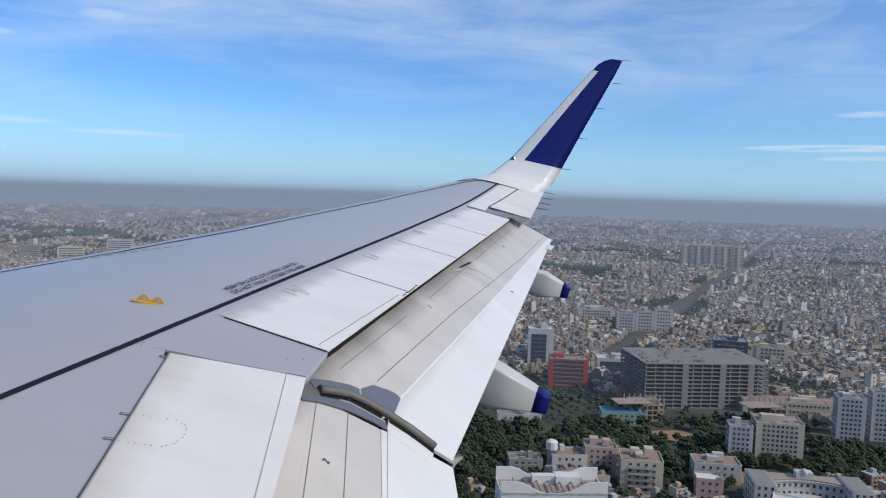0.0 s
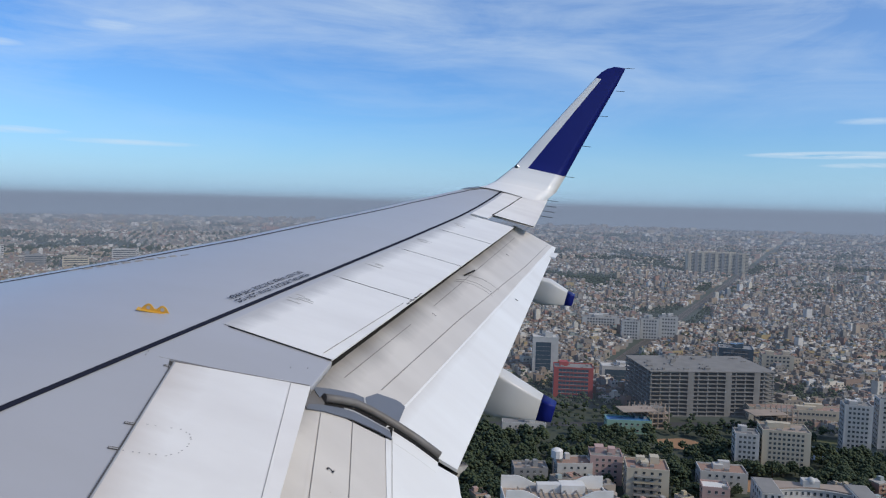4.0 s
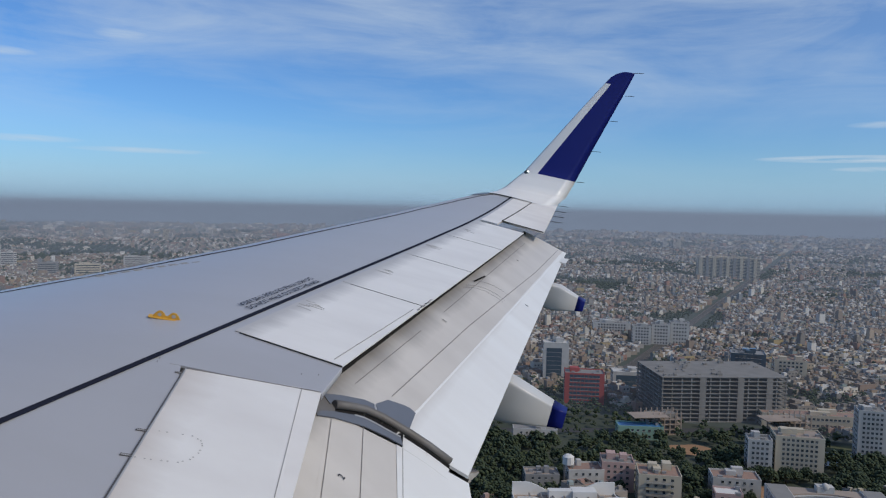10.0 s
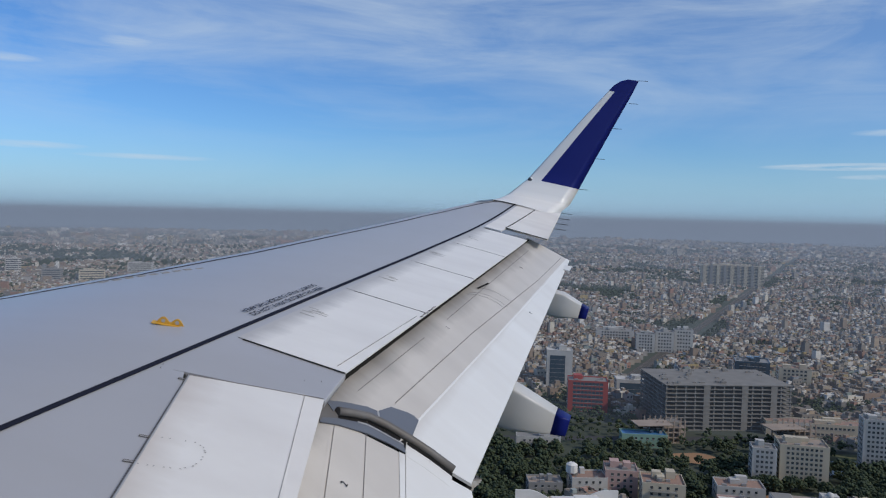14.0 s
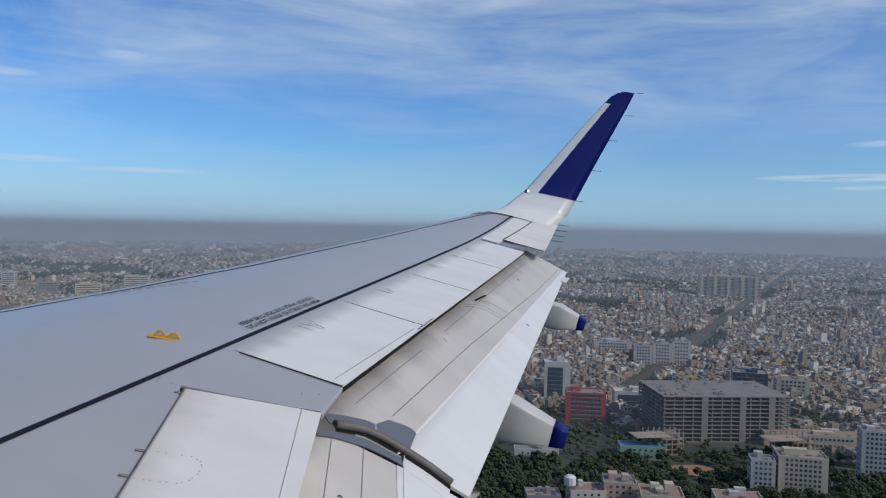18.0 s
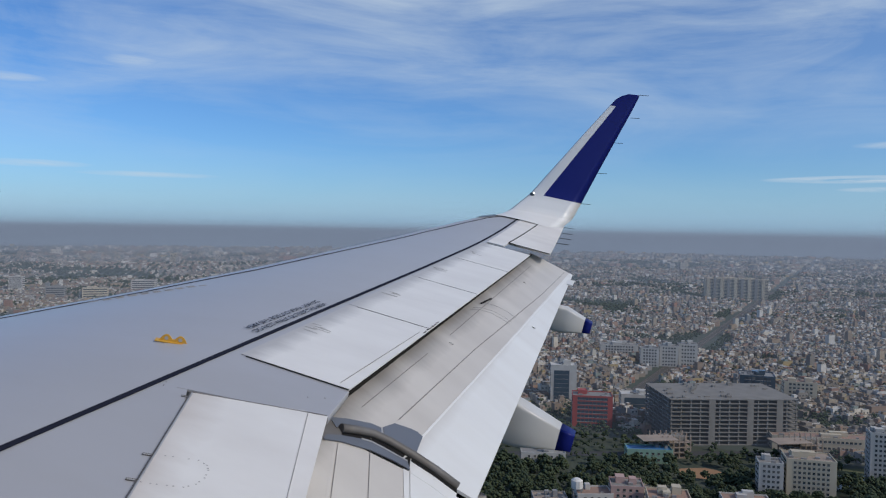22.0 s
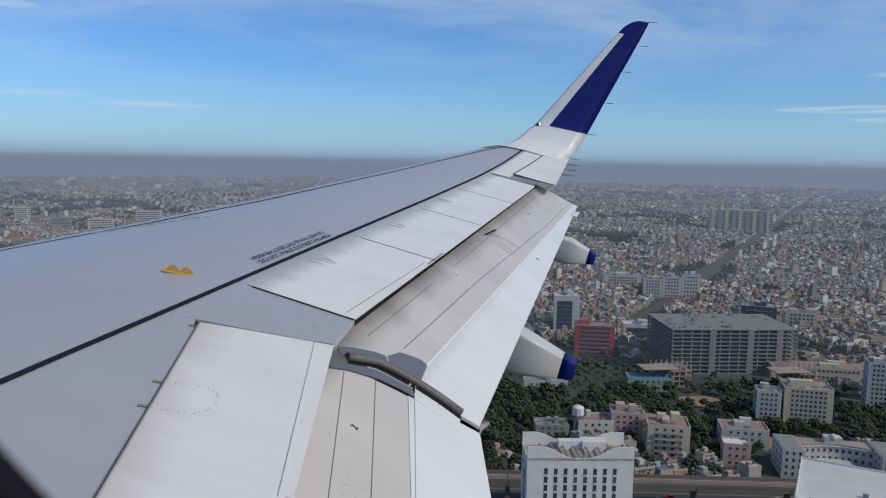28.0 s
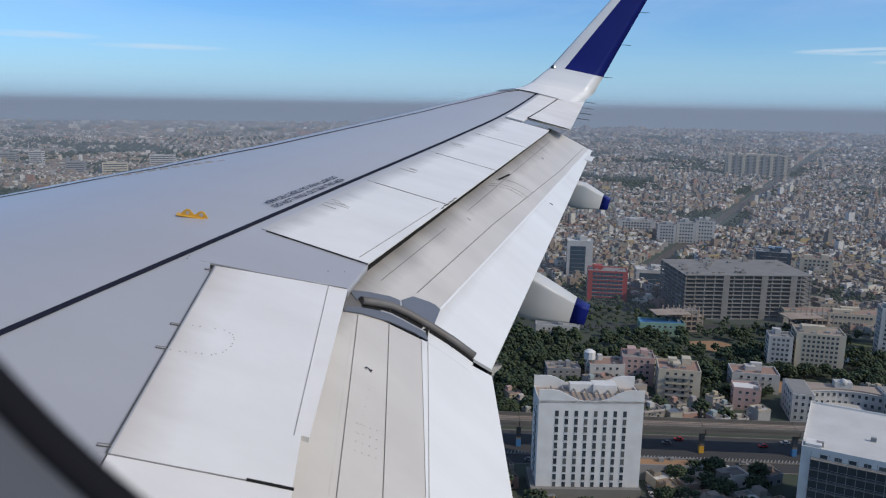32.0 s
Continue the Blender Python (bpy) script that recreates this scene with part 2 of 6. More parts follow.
def sheet(pts, thick):
    """A slab from a grid of points (rows of equal length): upper skin, lower skin and rim."""
    bm = bmesh.new()
    up = [[bm.verts.new(p) for p in row] for row in pts]
    lo = [[bm.verts.new((p[0], p[1], p[2] - thick)) for p in row] for row in pts]
    nr, nc = len(pts), len(pts[0])
    for i in range(nr - 1):
        for j in range(nc - 1):
            bm.faces.new((up[i][j], up[i + 1][j], up[i + 1][j + 1], up[i][j + 1]))
            bm.faces.new((lo[i][j], lo[i][j + 1], lo[i + 1][j + 1], lo[i + 1][j]))
    for i in range(nr - 1):
        bm.faces.new((up[i + 1][0], up[i][0], lo[i][0], lo[i + 1][0]))
        bm.faces.new((up[i][-1], up[i + 1][-1], lo[i + 1][-1], lo[i][-1]))
    for j in range(nc - 1):
        bm.faces.new((up[0][j], up[0][j + 1], lo[0][j + 1], lo[0][j]))
        bm.faces.new((up[-1][j + 1], up[-1][j], lo[-1][j], lo[-1][j + 1]))
    bmesh.ops.recalc_face_normals(bm, faces=bm.faces)
    return bm


def lerp(a, b, f):
    return a + (b - a) * f


def along(pts, x):
    """Value of a polyline of (x, y) pairs at x."""
    for (x0, y0), (x1, y1) in zip(pts, pts[1:]):
        if x <= x1:
            break
    return lerp(y0, y1, (x - x0) / (x1 - x0))


# ------------------------------------------------------------------ the wing
# wing axes: x along the span outboard, y forward, z off the skin; origin at the inboard rear corner of the long spoiler row
SPAN, FWD, UPW = (Vector((0.23418, 0.96880, 0.08121)), Vector((-0.94887, 0.20958, 0.23604)), Vector((0.21165, -0.13233, 0.96834)))
WING_AT = Vector((-0.6097, 4.1247, -0.8966 + ALT))
wing = new("aircraft_wing")
wing.matrix_world = Matrix(((SPAN.x, FWD.x, UPW.x, WING_AT.x), (SPAN.y, FWD.y, UPW.y, WING_AT.y), (SPAN.z, FWD.z, UPW.z, WING_AT.z), (0, 0, 0, 1)))
tagged(wing, "grey and white airliner wing with extended flaps and blue winglet", "aircraft wing")

LEAD = [(-4.2, 4.6), (-1.5, 3.42), (0.44, 2.51), (1.17, 2.22), (2.41, 1.99), (4.67, 1.79), (6.6, 1.64), (8.0, 1.42), (8.75, 1.26), (9.3, 1.06)]
REAR = [(-4.2, -0.84), (-2.090, 0.008), (-0.640, 0.560), (-0.6, 0.64), (9.3, 0.64)]


def skin(u, v):
    w = max(0.0, v - 0.75)
    return 0.010 * max(0.0, u - 5.5) ** 2 - 0.03 * w - 0.10 * w * w


def strip(name, a, b, width, mat, parent, lift=0.004, surf=skin, n=24, thick=0.003):
    """A narrow band on the skin from a to b, in wing axes."""
    a, b = Vector(a), Vector(b)
    side = Vector((-(b - a).y, (b - a).x)).normalized() * width / 2
    rows_ = []
    for i in range(n + 1):
        p = a.lerp(b, i / n)
        rows_.append([(q.x, q.y, surf(q.x, q.y) + lift) for q in (p - side, p + side)])
    return part(name, sheet(rows_, thick), mat, parent)


# wing box: upper skin from the rear edge to the rounded nose, then the lower skin
grid = []
for i in range(61):
    u = lerp(-4.12, 9.3, i / 60)
    v0, v1 = along(REAR, u), along(LEAD, u)
    row = [(u, lerp(v0, v1, f), skin(u, lerp(v0, v1, f))) for f in [k / 14 for k in range(15)]]
    zt, th = row[-1][2], 0.16 + 0.05 * (v1 - 1.2)
    row += [(u, v1 + 0.05 * math.sin(a), zt - th * 0.5 + th * 0.5 * math.cos(a)) for a in (0.9, 1.6, 2.3, 3.1)]
    row += [(u, lerp(v1, v0, f), zt - th - 0.10 * math.sin(f * 2.6) * (v1 - v0) * 0.6) for f in (0.3, 0.7, 1.0)]
    if i == 0:                                             # the root is cut along the body's side
        row = [(p[0] - 0.22 * p[1], p[1], p[2]) for p in row]
    grid.append(row)
bm = bmesh.new()
vv = [[bm.verts.new(p) for p in r] for r in grid]
for r0, r1 in zip(vv, vv[1:]):
    for k in range(len(r0)):
        bm.faces.new((r0[k], r1[k], r1[(k + 1) % len(r0)], r0[(k + 1) % len(r0)]))
bm.faces.new(vv[0])
bm.faces.new(list(reversed(vv[-1])))
bmesh.ops.recalc_face_normals(bm, faces=bm.faces)
for r0, r1 in zip(vv, vv[1:]):
    bm.edges.get((r0[0], r1[0])).smooth = False
box_ob = part("wing_box", bm, M_BOX, wing, "grey painted wing skin")
for p in box_ob.data.polygons:
    p.use_smooth = len(p.vertices) == 4
for pa, pb in (((-4.0, 0.775), (1.35, 0.736)), ((1.35, 0.736), (3.77, 0.712)), ((3.77, 0.712), (9.39, 0.70))):
    strip("walkway_line", pa, pb, 0.031, M_LINE, wing, n=30)
strip("slat_gap", (-1.5, 3.26), (0.28, 2.39), 0.014, M_LINE, wing, n=8)
strip("slat_gap", (0.28, 2.39), (1.17, 2.09), 0.014, M_LINE, wing, n=8)
for (ua, va), (ub, vb) in zip(LEAD[3:-1], LEAD[4:]):
    strip("slat_gap", (ua, va - 0.12), (ub, vb - 0.12), 0.020, M_LINE, wing, n=8)

# fixed panel between the inner spoiler and the outer row
grid = [[(lerp(lerp(-0.63, -0.40, f), 0.0, g), lerp(lerp(0.648, -0.055, f), lerp(0.648, 0.0, f), g), 0.0015 * (1 - f)) for g in (0, 0.33, 0.66, 1)] for f in [k / 6 for k in range(7)]]
for dv, dz in ((0.003, -0.002), (0.005, -0.006), (0.006, -0.014), (0.006, -0.024)):
    grid.append([(p[0], p[1] - dv, dz) for p in grid[6]])
part("fixed_panel", sheet(grid, 0.012), M_BOX, wing)


def panel(name, corners, thick, mat, label, z=(0.006, 0.006), n=8):
    """A flat control surface: corners front-in, front-out, rear-out, rear-in; z at front and rear."""
    fi, fo, ro, ri = [Vector(c) for c in corners]
    rows_ = []
    for i in range(n + 1):
        f = i / n
        a, b = fi.lerp(ri, f), fo.lerp(ro, f)
        rows_.append([(*a.lerp(b, g), lerp(z[0], z[1], f) + 0.010 * max(0, a.lerp(b, g).x - 5.5) ** 2) for g in [k / n for k in range(n + 1)]])
    return part(name, sheet(rows_, thick), mat, wing, label)


EDGES = [0.0, 1.61, 3.21, 4.80, 6.46]
for a, b in zip(EDGES, EDGES[1:]):
    panel("spoiler", ((a + 0.012, 0.668), (b, 0.664), (b, 0.0), (a + 0.012, 0.0)), 0.010, M_SPOIL, "white spoiler panel")
    strip("spoiler_seam", (b, 0.60), (b, 0.0), 0.009, M_GAP, wing, 0.0075, n=4)
strip("spoiler_seam", (0.0, 0.63), (0.0, 0.0), 0.010, M_GAP, wing, 0.0075, n=4)
panel("spoiler", ((-2.085, 0.005), (-0.640, 0.557), (-0.425, 0.05), (-1.926, -0.537)), 0.04, M_SPIN, "white inboard spoiler panel with brown grime along its front", (0.006, 0.006))
panel("spoiler_tail", ((-1.668, -0.3965), (-0.425, 0.0495), (-0.40, -0.055), (-1.652, -0.46)), 0.02, M_WHITE, "white trailing strip", (0.0058, 0.003))
strip("spoiler_seam", (-1.674, -0.412), (-0.428, 0.038), 0.0024, M_SEAM, wing, 0.0078, n=6)
strip("spoiler_seam", (-2.088, -0.001), (-1.928, -0.542), 0.005, M_SEAM, wing, 0.0078, n=4)
strip("spoiler_seam", (-2.086, 0.010), (-0.640, 0.562), 0.0035, M_METAL, wing, 0.0075, n=6)
strip("spoiler_edge", (-2.084, 0.001), (-0.640, 0.5535), 0.007, M_LOOP, wing, 0.0078, n=6)
strip("spoiler_seam", (-0.635, 0.557), (-0.40, -0.05), 0.005, M_SEAM, wing, 0.0085, n=4)
strip("tail_seam", (0.06, 0.072), (1.45, 0.036), 0.0025, M_SEAM, wing, 0.0095, n=6)
strip("spoiler_seam", (-1.966, -0.40), (-1.927, -0.543), 0.013, M_GAP, wing, 0.0082, n=4)
panel("root_panel", ((-3.87, -0.68), (-2.088, 0.0), (-1.929, -0.541), (-3.75, -1.15)), 0.05, M_WHITE, "white inboard fixed panel", (0.0058, 0.0055))


# flaps: outer one swept, inner one square to the body
def flapz(v):
    return -0.11 + 0.36 * v - 0.06 * v * v


def flap(name, nose_in, nose_out, tail_out, tail_in, split, mats, label):
    """An extended flap; split: where the worn part gives way to the white tail, as a share of the chord, inboard and outboard."""
    a, b, c, d = [Vector(p) for p in (nose_in, nose_out, tail_out, tail_in)]
    ob_ = new(name)
    ob_.parent = wing
    ob_["label"] = label
    for nm, f0, f1, mt in (("nose_panel", (0.0, 0.0), split, mats[0]), ("tail_panel", split, (1.0, 1.0), mats[1])):
        rows_ = []
        for i in range(9):
            p, q = a.lerp(d, lerp(f0[0], f1[0], i / 8)), b.lerp(c, lerp(f0[1], f1[1], i / 8))
            lift = 0.0 if nm == "nose_panel" else 0.004
            rows_.append([(p.lerp(q, g).x, p.lerp(q, g).y, flapz(p.lerp(q, g).y) + lift) for g in [k / 24 for k in range(25)]])
        part(nm, sheet(rows_, 0.05 if nm == "nose_panel" else 0.018), mt, ob_)
    return ob_


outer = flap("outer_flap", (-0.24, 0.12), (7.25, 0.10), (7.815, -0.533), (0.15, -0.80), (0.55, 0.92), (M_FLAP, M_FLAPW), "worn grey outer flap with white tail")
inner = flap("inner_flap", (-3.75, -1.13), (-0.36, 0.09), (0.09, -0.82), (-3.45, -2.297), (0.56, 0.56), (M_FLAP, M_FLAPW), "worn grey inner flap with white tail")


def fsurf(u, v):
    return flapz(v)


strip("panel_line", (0.15, -0.051), (1.45, -0.057), 0.003, M_SEAM, outer, 0.004, fsurf)
strip("panel_line", (2.1, -0.06), (6.5, -0.045), 0.003, M_SEAM, outer, 0.004, fsurf)
for pa, pb in (((0.31, -0.237), (2.18, -0.27)), ((2.18, -0.27), (5.4, -0.385)), ((5.4, -0.385), (7.55, -0.42))):
    strip("panel_line", pa, pb, 0.004, M_SEAM, outer, 0.0045, fsurf)
strip("tail_lip", (0.30, -0.392), (6.9, -0.500), 0.012, M_FIN, outer, 0.0062, fsurf, 30)
for va, vb in (((-0.323, -0.111), (-0.921, -0.337)), ((-0.186, -0.246), (-0.727, -0.457))):
    strip("panel_line", va, Vector(va).lerp(Vector(vb), 5.5), 0.0028, M_SEAM, inner, 0.004, fsurf)
strip("panel_line", (-0.064, -0.445), Vector((-0.064, -0.445)).lerp(Vector((-0.494, -0.603)), 7.0), 0.003, M_RIVET, inner, 0.0065, fsurf)


def rivets(parent, a, b, n, surf, lift, r=0.006, mat=None):
    """A row of flush rivet heads."""
    bm_ = bmesh.new()
    a, b = Vector(a), Vector(b)
    for k in range(n):
        p = a.lerp(b, k / max(1, n - 1))
        bm_.faces.new([bm_.verts.new((p.x + r * math.cos(t), p.y + r * math.sin(t), surf(p.x, p.y) + lift)) for t in [q * math.tau / 6 for q in range(6)]])
    return tagged(part("rivet_row", bm_, mat or M_FLAP, parent), kind="stuff")


def flat(u, v):
    return 0.0


rivets(inner, (-0.39, -0.112), (-2.37, -0.845), 80, fsurf, 0.003, 0.0028)
rivets(inner, (-0.80, -0.39), (-1.10, -0.47), 6, fsurf, 0.003, 0.0035, M_DIRT)
for k in range(4):
    rivets(inner, (-1.05 - 0.05 * k, -0.44 - 0.02 * k), (-1.0 - 0.05 * k, -0.52 - 0.02 * k), 4, fsurf, 0.003, 0.0035, M_DIRT)
OVAL = [(-1.254, 0.328), (-1.223, 0.256), (-1.184, 0.165), (-1.196, 0.118), (-1.226, 0.092), (-1.285, 0.072), (-1.345, 0.070), (-1.391, 0.093), (-1.418, 0.146), (-1.444, 0.199), (-1.462, 0.252)]
for pa, pb in zip(OVAL, OVAL[1:]):
    rivets(wing, pa, Vector(pa).lerp(Vector(pb), 0.62), 2, flat, 0.0072, 0.0042, M_RIVET)
for u_, v_, w_ in ((-0.20, 0.05, 0.008), (-0.26, 0.12, 0.008), (-0.66, 0.70, 0.010), (-0.62, 0.715, 0.014)):
    strip("grime_spot", (u_, v_), (u_ + w_, v_ + w_ * 0.5), 0.0032, M_SEAM, wing, 0.004, n=2)


# hinge brackets along the front edges of the spoilers
def bracket(u, v, ang, size=0.040):
    """A thin bent rod loop lying on the skin."""
    bm_ = bmesh.new()
    for o in (-0.006, 0.006):
        add_box(bm_, -size * 0.25, size, o - 0.0012, o + 0.0012, 0.0, 0.003)
    add_box(bm_, size - 0.003, size, -0.0072, 0.0072, 0.0, 0.003)
    bmesh.ops.transform(bm_, matrix=pose(u, v, 0.002, 0, 0, ang), verts=bm_.verts)
    part("hinge_bracket", bm_, M_METAL, wing, "thin bare metal hinge loop")
    bm_ = box(-size * 0.2, size * 0.97, -0.0048, 0.0048, 0.0, 0.002)
    bmesh.ops.transform(bm_, matrix=pose(u, v, 0.0015, 0, 0, ang), verts=bm_.verts)
    part("hinge_plate", bm_, M_LOOP, wing)


for u_, v_ in ((-0.686, 0.536), (-1.258, 0.325), (-1.450, 0.252), (-2.050, 0.022)):
    bracket(u_, v_, 112)
for u_ in (0.78, 2.28, 3.85, 5.4):
    bracket(u_, 0.62, 84, 0.022)


def plate(name, pts, mat, parent, surf, lift, label):
    bm_ = bmesh.new()
    up = [bm_.verts.new((u, v, surf(u, v) + lift)) for u, v in pts]
    lo = [bm_.verts.new((u, v, surf(u, v) + lift - 0.006)) for u, v in pts]
    bm_.faces.new(up)
    for k in range(len(up)):
        bm_.faces.new((up[k], lo[k], lo[(k + 1) % len(up)], up[(k + 1) % len(up)]))
    bmesh.ops.recalc_face_normals(bm_, faces=bm_.faces)
    return part(name, bm_, mat, parent, label)


# dark strips on the flap paint the slot's shade under the spoilers' rear edge
for k in range(12):
    ua, ub, wd = -0.26 + 0.62 * k, 0.36 + 0.62 * k, 0.036 - 0.0016 * k
    strip("flap_slot", (ua, 0.076 - wd / 2), (ub, 0.076 - wd / 2), wd, M_GAP, outer, 0.005, fsurf, 2)
# Dark backing plate added below the joint to hide the ground behind it.
plate("flap_end_rib", [(-0.40, 0.10), (-0.15, 0.10), (0.15, -0.22), (0.24, -0.80), (-0.02, -0.80), (-0.15, -0.40)], M_GAP, wing, fsurf, -0.06, "dark backing plate below the flap joint")

# seal tube and end plates where the two flaps meet
def tube(name, pts, radius, mat, parent, label=""):
    bm_ = bmesh.new()
    ls = []
    for k, p in enumerate(pts):
        d_ = (pts[min(k + 1, len(pts) - 1)] - pts[max(k - 1, 0)]).normalized()
        s_ = d_.cross(Vector((0, 0, 1))).normalized()
        t_ = s_.cross(d_)
        ls.append([bm_.verts.new(p + (s_ * math.cos(a) + t_ * math.sin(a)) * radius) for a in [q * math.tau / 10 for q in range(10)]])
    for l0, l1 in zip(ls, ls[1:]):
        for k in range(10):
            bm_.faces.new((l0[k], l0[(k + 1) % 10], l1[(k + 1) % 10], l1[k])).smooth = True
    bm_.faces.new(ls[0])
    bm_.faces.new(ls[-1])
    bmesh.ops.recalc_face_normals(bm_, faces=bm_.faces)
    return part(name, bm_, mat, parent, label)


SEAL = [(-0.213, -0.075), (-0.136, -0.128), (-0.05, -0.198), (0.0, -0.285), (0.048, -0.417), (0.086, -0.554), (0.107, -0.690)]
tube("flap_seal", [Vector((u, v, flapz(v) + 0.018)) for u, v in SEAL], 0.025, M_METAL, wing, "worn metal seal between the flaps")
# Dark strips laid over the gap paint the shade beside the tube.
for (u0, v0), (u1, v1) in zip(SEAL, SEAL[1:]):
    if v0 > -0.40:
        strip("seal_gap", (u0 - 0.038, v0 - 0.018), (u1 - 0.038, v1 - 0.018), 0.085, M_GAP, wing, 0.004, fsurf, 3)
    else:
        strip("seal_land", (u0 - 0.078, v0 - 0.016), (u1 - 0.078, v1 - 0.016), 0.14, M_FLAPW, wing, 0.005, fsurf, 3)
        strip("seal_gap", (u0 - 0.030, v0 - 0.008), (u1 - 0.030, v1 - 0.008), 0.030, M_GAP, wing, 0.0085, fsurf, 3)


plate("seal_block", [(-0.175, 0.012), (-0.134, -0.041), (-0.250, -0.098), (-0.385, -0.058), (-0.33, 0.0)], M_METAL, wing, fsurf, 0.008, "worn metal block at the head of the seal")
plate("end_plate", [(-0.183, 0.012), (-0.075, -0.056), (0.046, -0.153), (0.081, -0.208), (0.008, -0.238), (-0.059, -0.162), (-0.165, -0.062), (-0.223, -0.053)], M_PLATE, wing, fsurf, 0.012, "blue-grey end plate")
plate("end_plate", [(0.095, -0.210), (0.222, -0.239), (0.30, -0.325), (0.318, -0.360), (0.311, -0.396), (0.127, -0.421), (0.088, -0.396), (0.02, -0.249)], M_PLATE, wing, fsurf, 0.012, "blue-grey end plate")
strip("plate_joint", (0.080, -0.208), (0.014, -0.243), 0.012, M_LOOP, wing, 0.0135, fsurf, 2)
EDGE = [(-0.154, -0.177), (-0.112, -0.221), (-0.083, -0.282), (-0.058, -0.346), (-0.028, -0.416)]
plate("edge_plate", EDGE + [(-0.083, -0.451), (-0.114, -0.367), (-0.182, -0.25), (-0.297, -0.122), (-0.387, -0.053), (-0.341, -0.045), (-0.263, -0.089)], M_PLATE, inner, fsurf, 0.0105, "blue-grey edge plate")
for pa, pb in zip(EDGE, EDGE[1:]):
    strip("edge_lip", pa, pb, 0.009, M_LOOP, inner, 0.013, fsurf, 2)
for u_, v_ in ((3.58, 0.0),):
    strip("flap_marking", (u_ - 0.20, v_ - 0.022), (u_ + 0.20, v_ - 0.05), 0.015, M_GAP, outer, 0.010, fsurf, 3)
for u_, v_ in ((3.85, -0.53), (5.3, -0.15)):
    strip("flap_marking", (u_, v_ + 0.014), (u_ + 0.02, v_ - 0.014), 0.010, M_LINE, outer, 0.010, fsurf, 2)


# chipped rear edge where two spoilers meet, and scuffs behind the hinges
rw = random.Random(8)
for k in range(9):
    u_ = 1.46 + 0.045 * k
    strip("chipped_edge", (u_, 0.006 + rw.uniform(0, 0.012)), (u_ + rw.uniform(0.02, 0.05), 0.004 + rw.uniform(0, 0.010)), rw.uniform(0.006, 0.014), (M_METAL, M_DIRT, M_GAP)[k % 3], wing, 0.0085, n=2, thick=0.002)
for u_ in (0.78, 0.86, 2.28, 2.36, 3.85, 3.93, 5.4, 5.5):
    for q in range(3):
        du, v_ = rw.uniform(-0.05, 0.05), rw.uniform(0.55, 0.66)
        strip("scuff", (u_ + du, v_), (u_ + du + rw.uniform(-0.01, 0.02), v_ - rw.uniform(0.05, 0.13)), rw.uniform(0.003, 0.008), M_RIVET, wing, 0.0078, n=2, thick=0.001)
# thin curved scratches on the outer flap
for du in (0.0, 0.10, 0.34):
    ARCS = [(3.02 + du, 0.0), (3.20 + du, -0.06), (3.34 + du, -0.15), (3.40 + du, -0.25), (3.41 + du, -0.34)]
    for pa, pb in zip(ARCS, ARCS[1:]):
        strip("scratch", pa, pb, 0.0035, M_SEAM, outer, 0.0042, fsurf, 2, 0.001)

# lettering
def lettering(text, size, m, parent, label=""):
    cu = bpy.data.curves.new("lettering", "FONT")
    cu.body, cu.size, cu.offset = text, size, size * 0.010
    tmp = new("lettering_curve", cu)
    me = bpy.data.meshes.new_from_object(tmp.evaluated_get(bpy.context.evaluated_depsgraph_get()))
    bpy.data.objects.remove(tmp)
    me.materials.clear()
    me.materials.append(M_LINE)
    ob_ = new("lettering", me)
    ob_.parent = parent
    ob_.matrix_local = m
    if label:
        ob_["label"] = label
    return ob_


WARN = "DO NOT WALK OUTSIDE THIS AREA"
lettering(WARN, 0.062, pose(0.42, 0.795, 0.006, 0, 0, -1.2), wing, "black walkway warning")
lettering(WARN, 0.062, pose(1.47, 0.885, 0.003, 0, 0, 179.0), wing, "black walkway warning")
for k in range(9):
    strip("worn_marking", (0.70 + k * 0.085, 2.235 - k * 0.040), (0.755 + k * 0.085, 2.21 - k * 0.040), 0.014, M_RIVET, wing, 0.004, n=2)
    strip("worn_marking", (0.76 + k * 0.085, 2.165 - k * 0.040), (0.815 + k * 0.085, 2.14 - k * 0.040), 0.014, M_RIVET, wing, 0.004, n=2)
lettering("2", 0.052, pose(-0.678, -0.347, flapz(-0.347) + 0.005, 0, 0, 0) @ pose(0, 0, 0, 21, 0, 0) @ pose(0, 0, 0, 0, 0, 8), inner, "black figure two")
lettering("2", 0.052, pose(1.915, -0.13, flapz(-0.13) + 0.005, 0, 0, 0) @ pose(0, 0, 0, 20, 0, 0) @ pose(0, 0, 0, 0, 0, -4), outer, "black figure two")

# yellow hoisting lug with two eyes
bm = bmesh.new()
LUG = []
for k in range(33):
    x_ = -0.10 + 0.20 * k / 32
    bumpz = max(0.0, 0.050 - ((abs(x_) - 0.045) / 0.045) ** 2 * 0.045) if abs(x_) < 0.09 else 0.004
    LUG.append((x_, max(0.006, bumpz, 0.02 if abs(x_) < 0.06 else 0)))
for (x0, z0), (x1, z1) in zip(LUG, LUG[1:]):
    f_ = [bm.verts.new((x0, -0.006, 0)), bm.verts.new((x1, -0.006, 0)), bm.verts.new((x1, -0.006, z1)), bm.verts.new((x0, -0.006, z0))]
    g_ = [bm.verts.new((v.co.x, 0.006, v.co.z)) for v in f_]
    bm.faces.new(f_)
    bm.faces.new(list(reversed(g_)))
    bm.faces.new((f_[3], f_[2], g_[2], g_[3]))
bmesh.ops.remove_doubles(bm, verts=bm.verts[:], dist=0.0004)
add_box(bm, -0.115, 0.115, -0.028, 0.028, 0.0, 0.005)
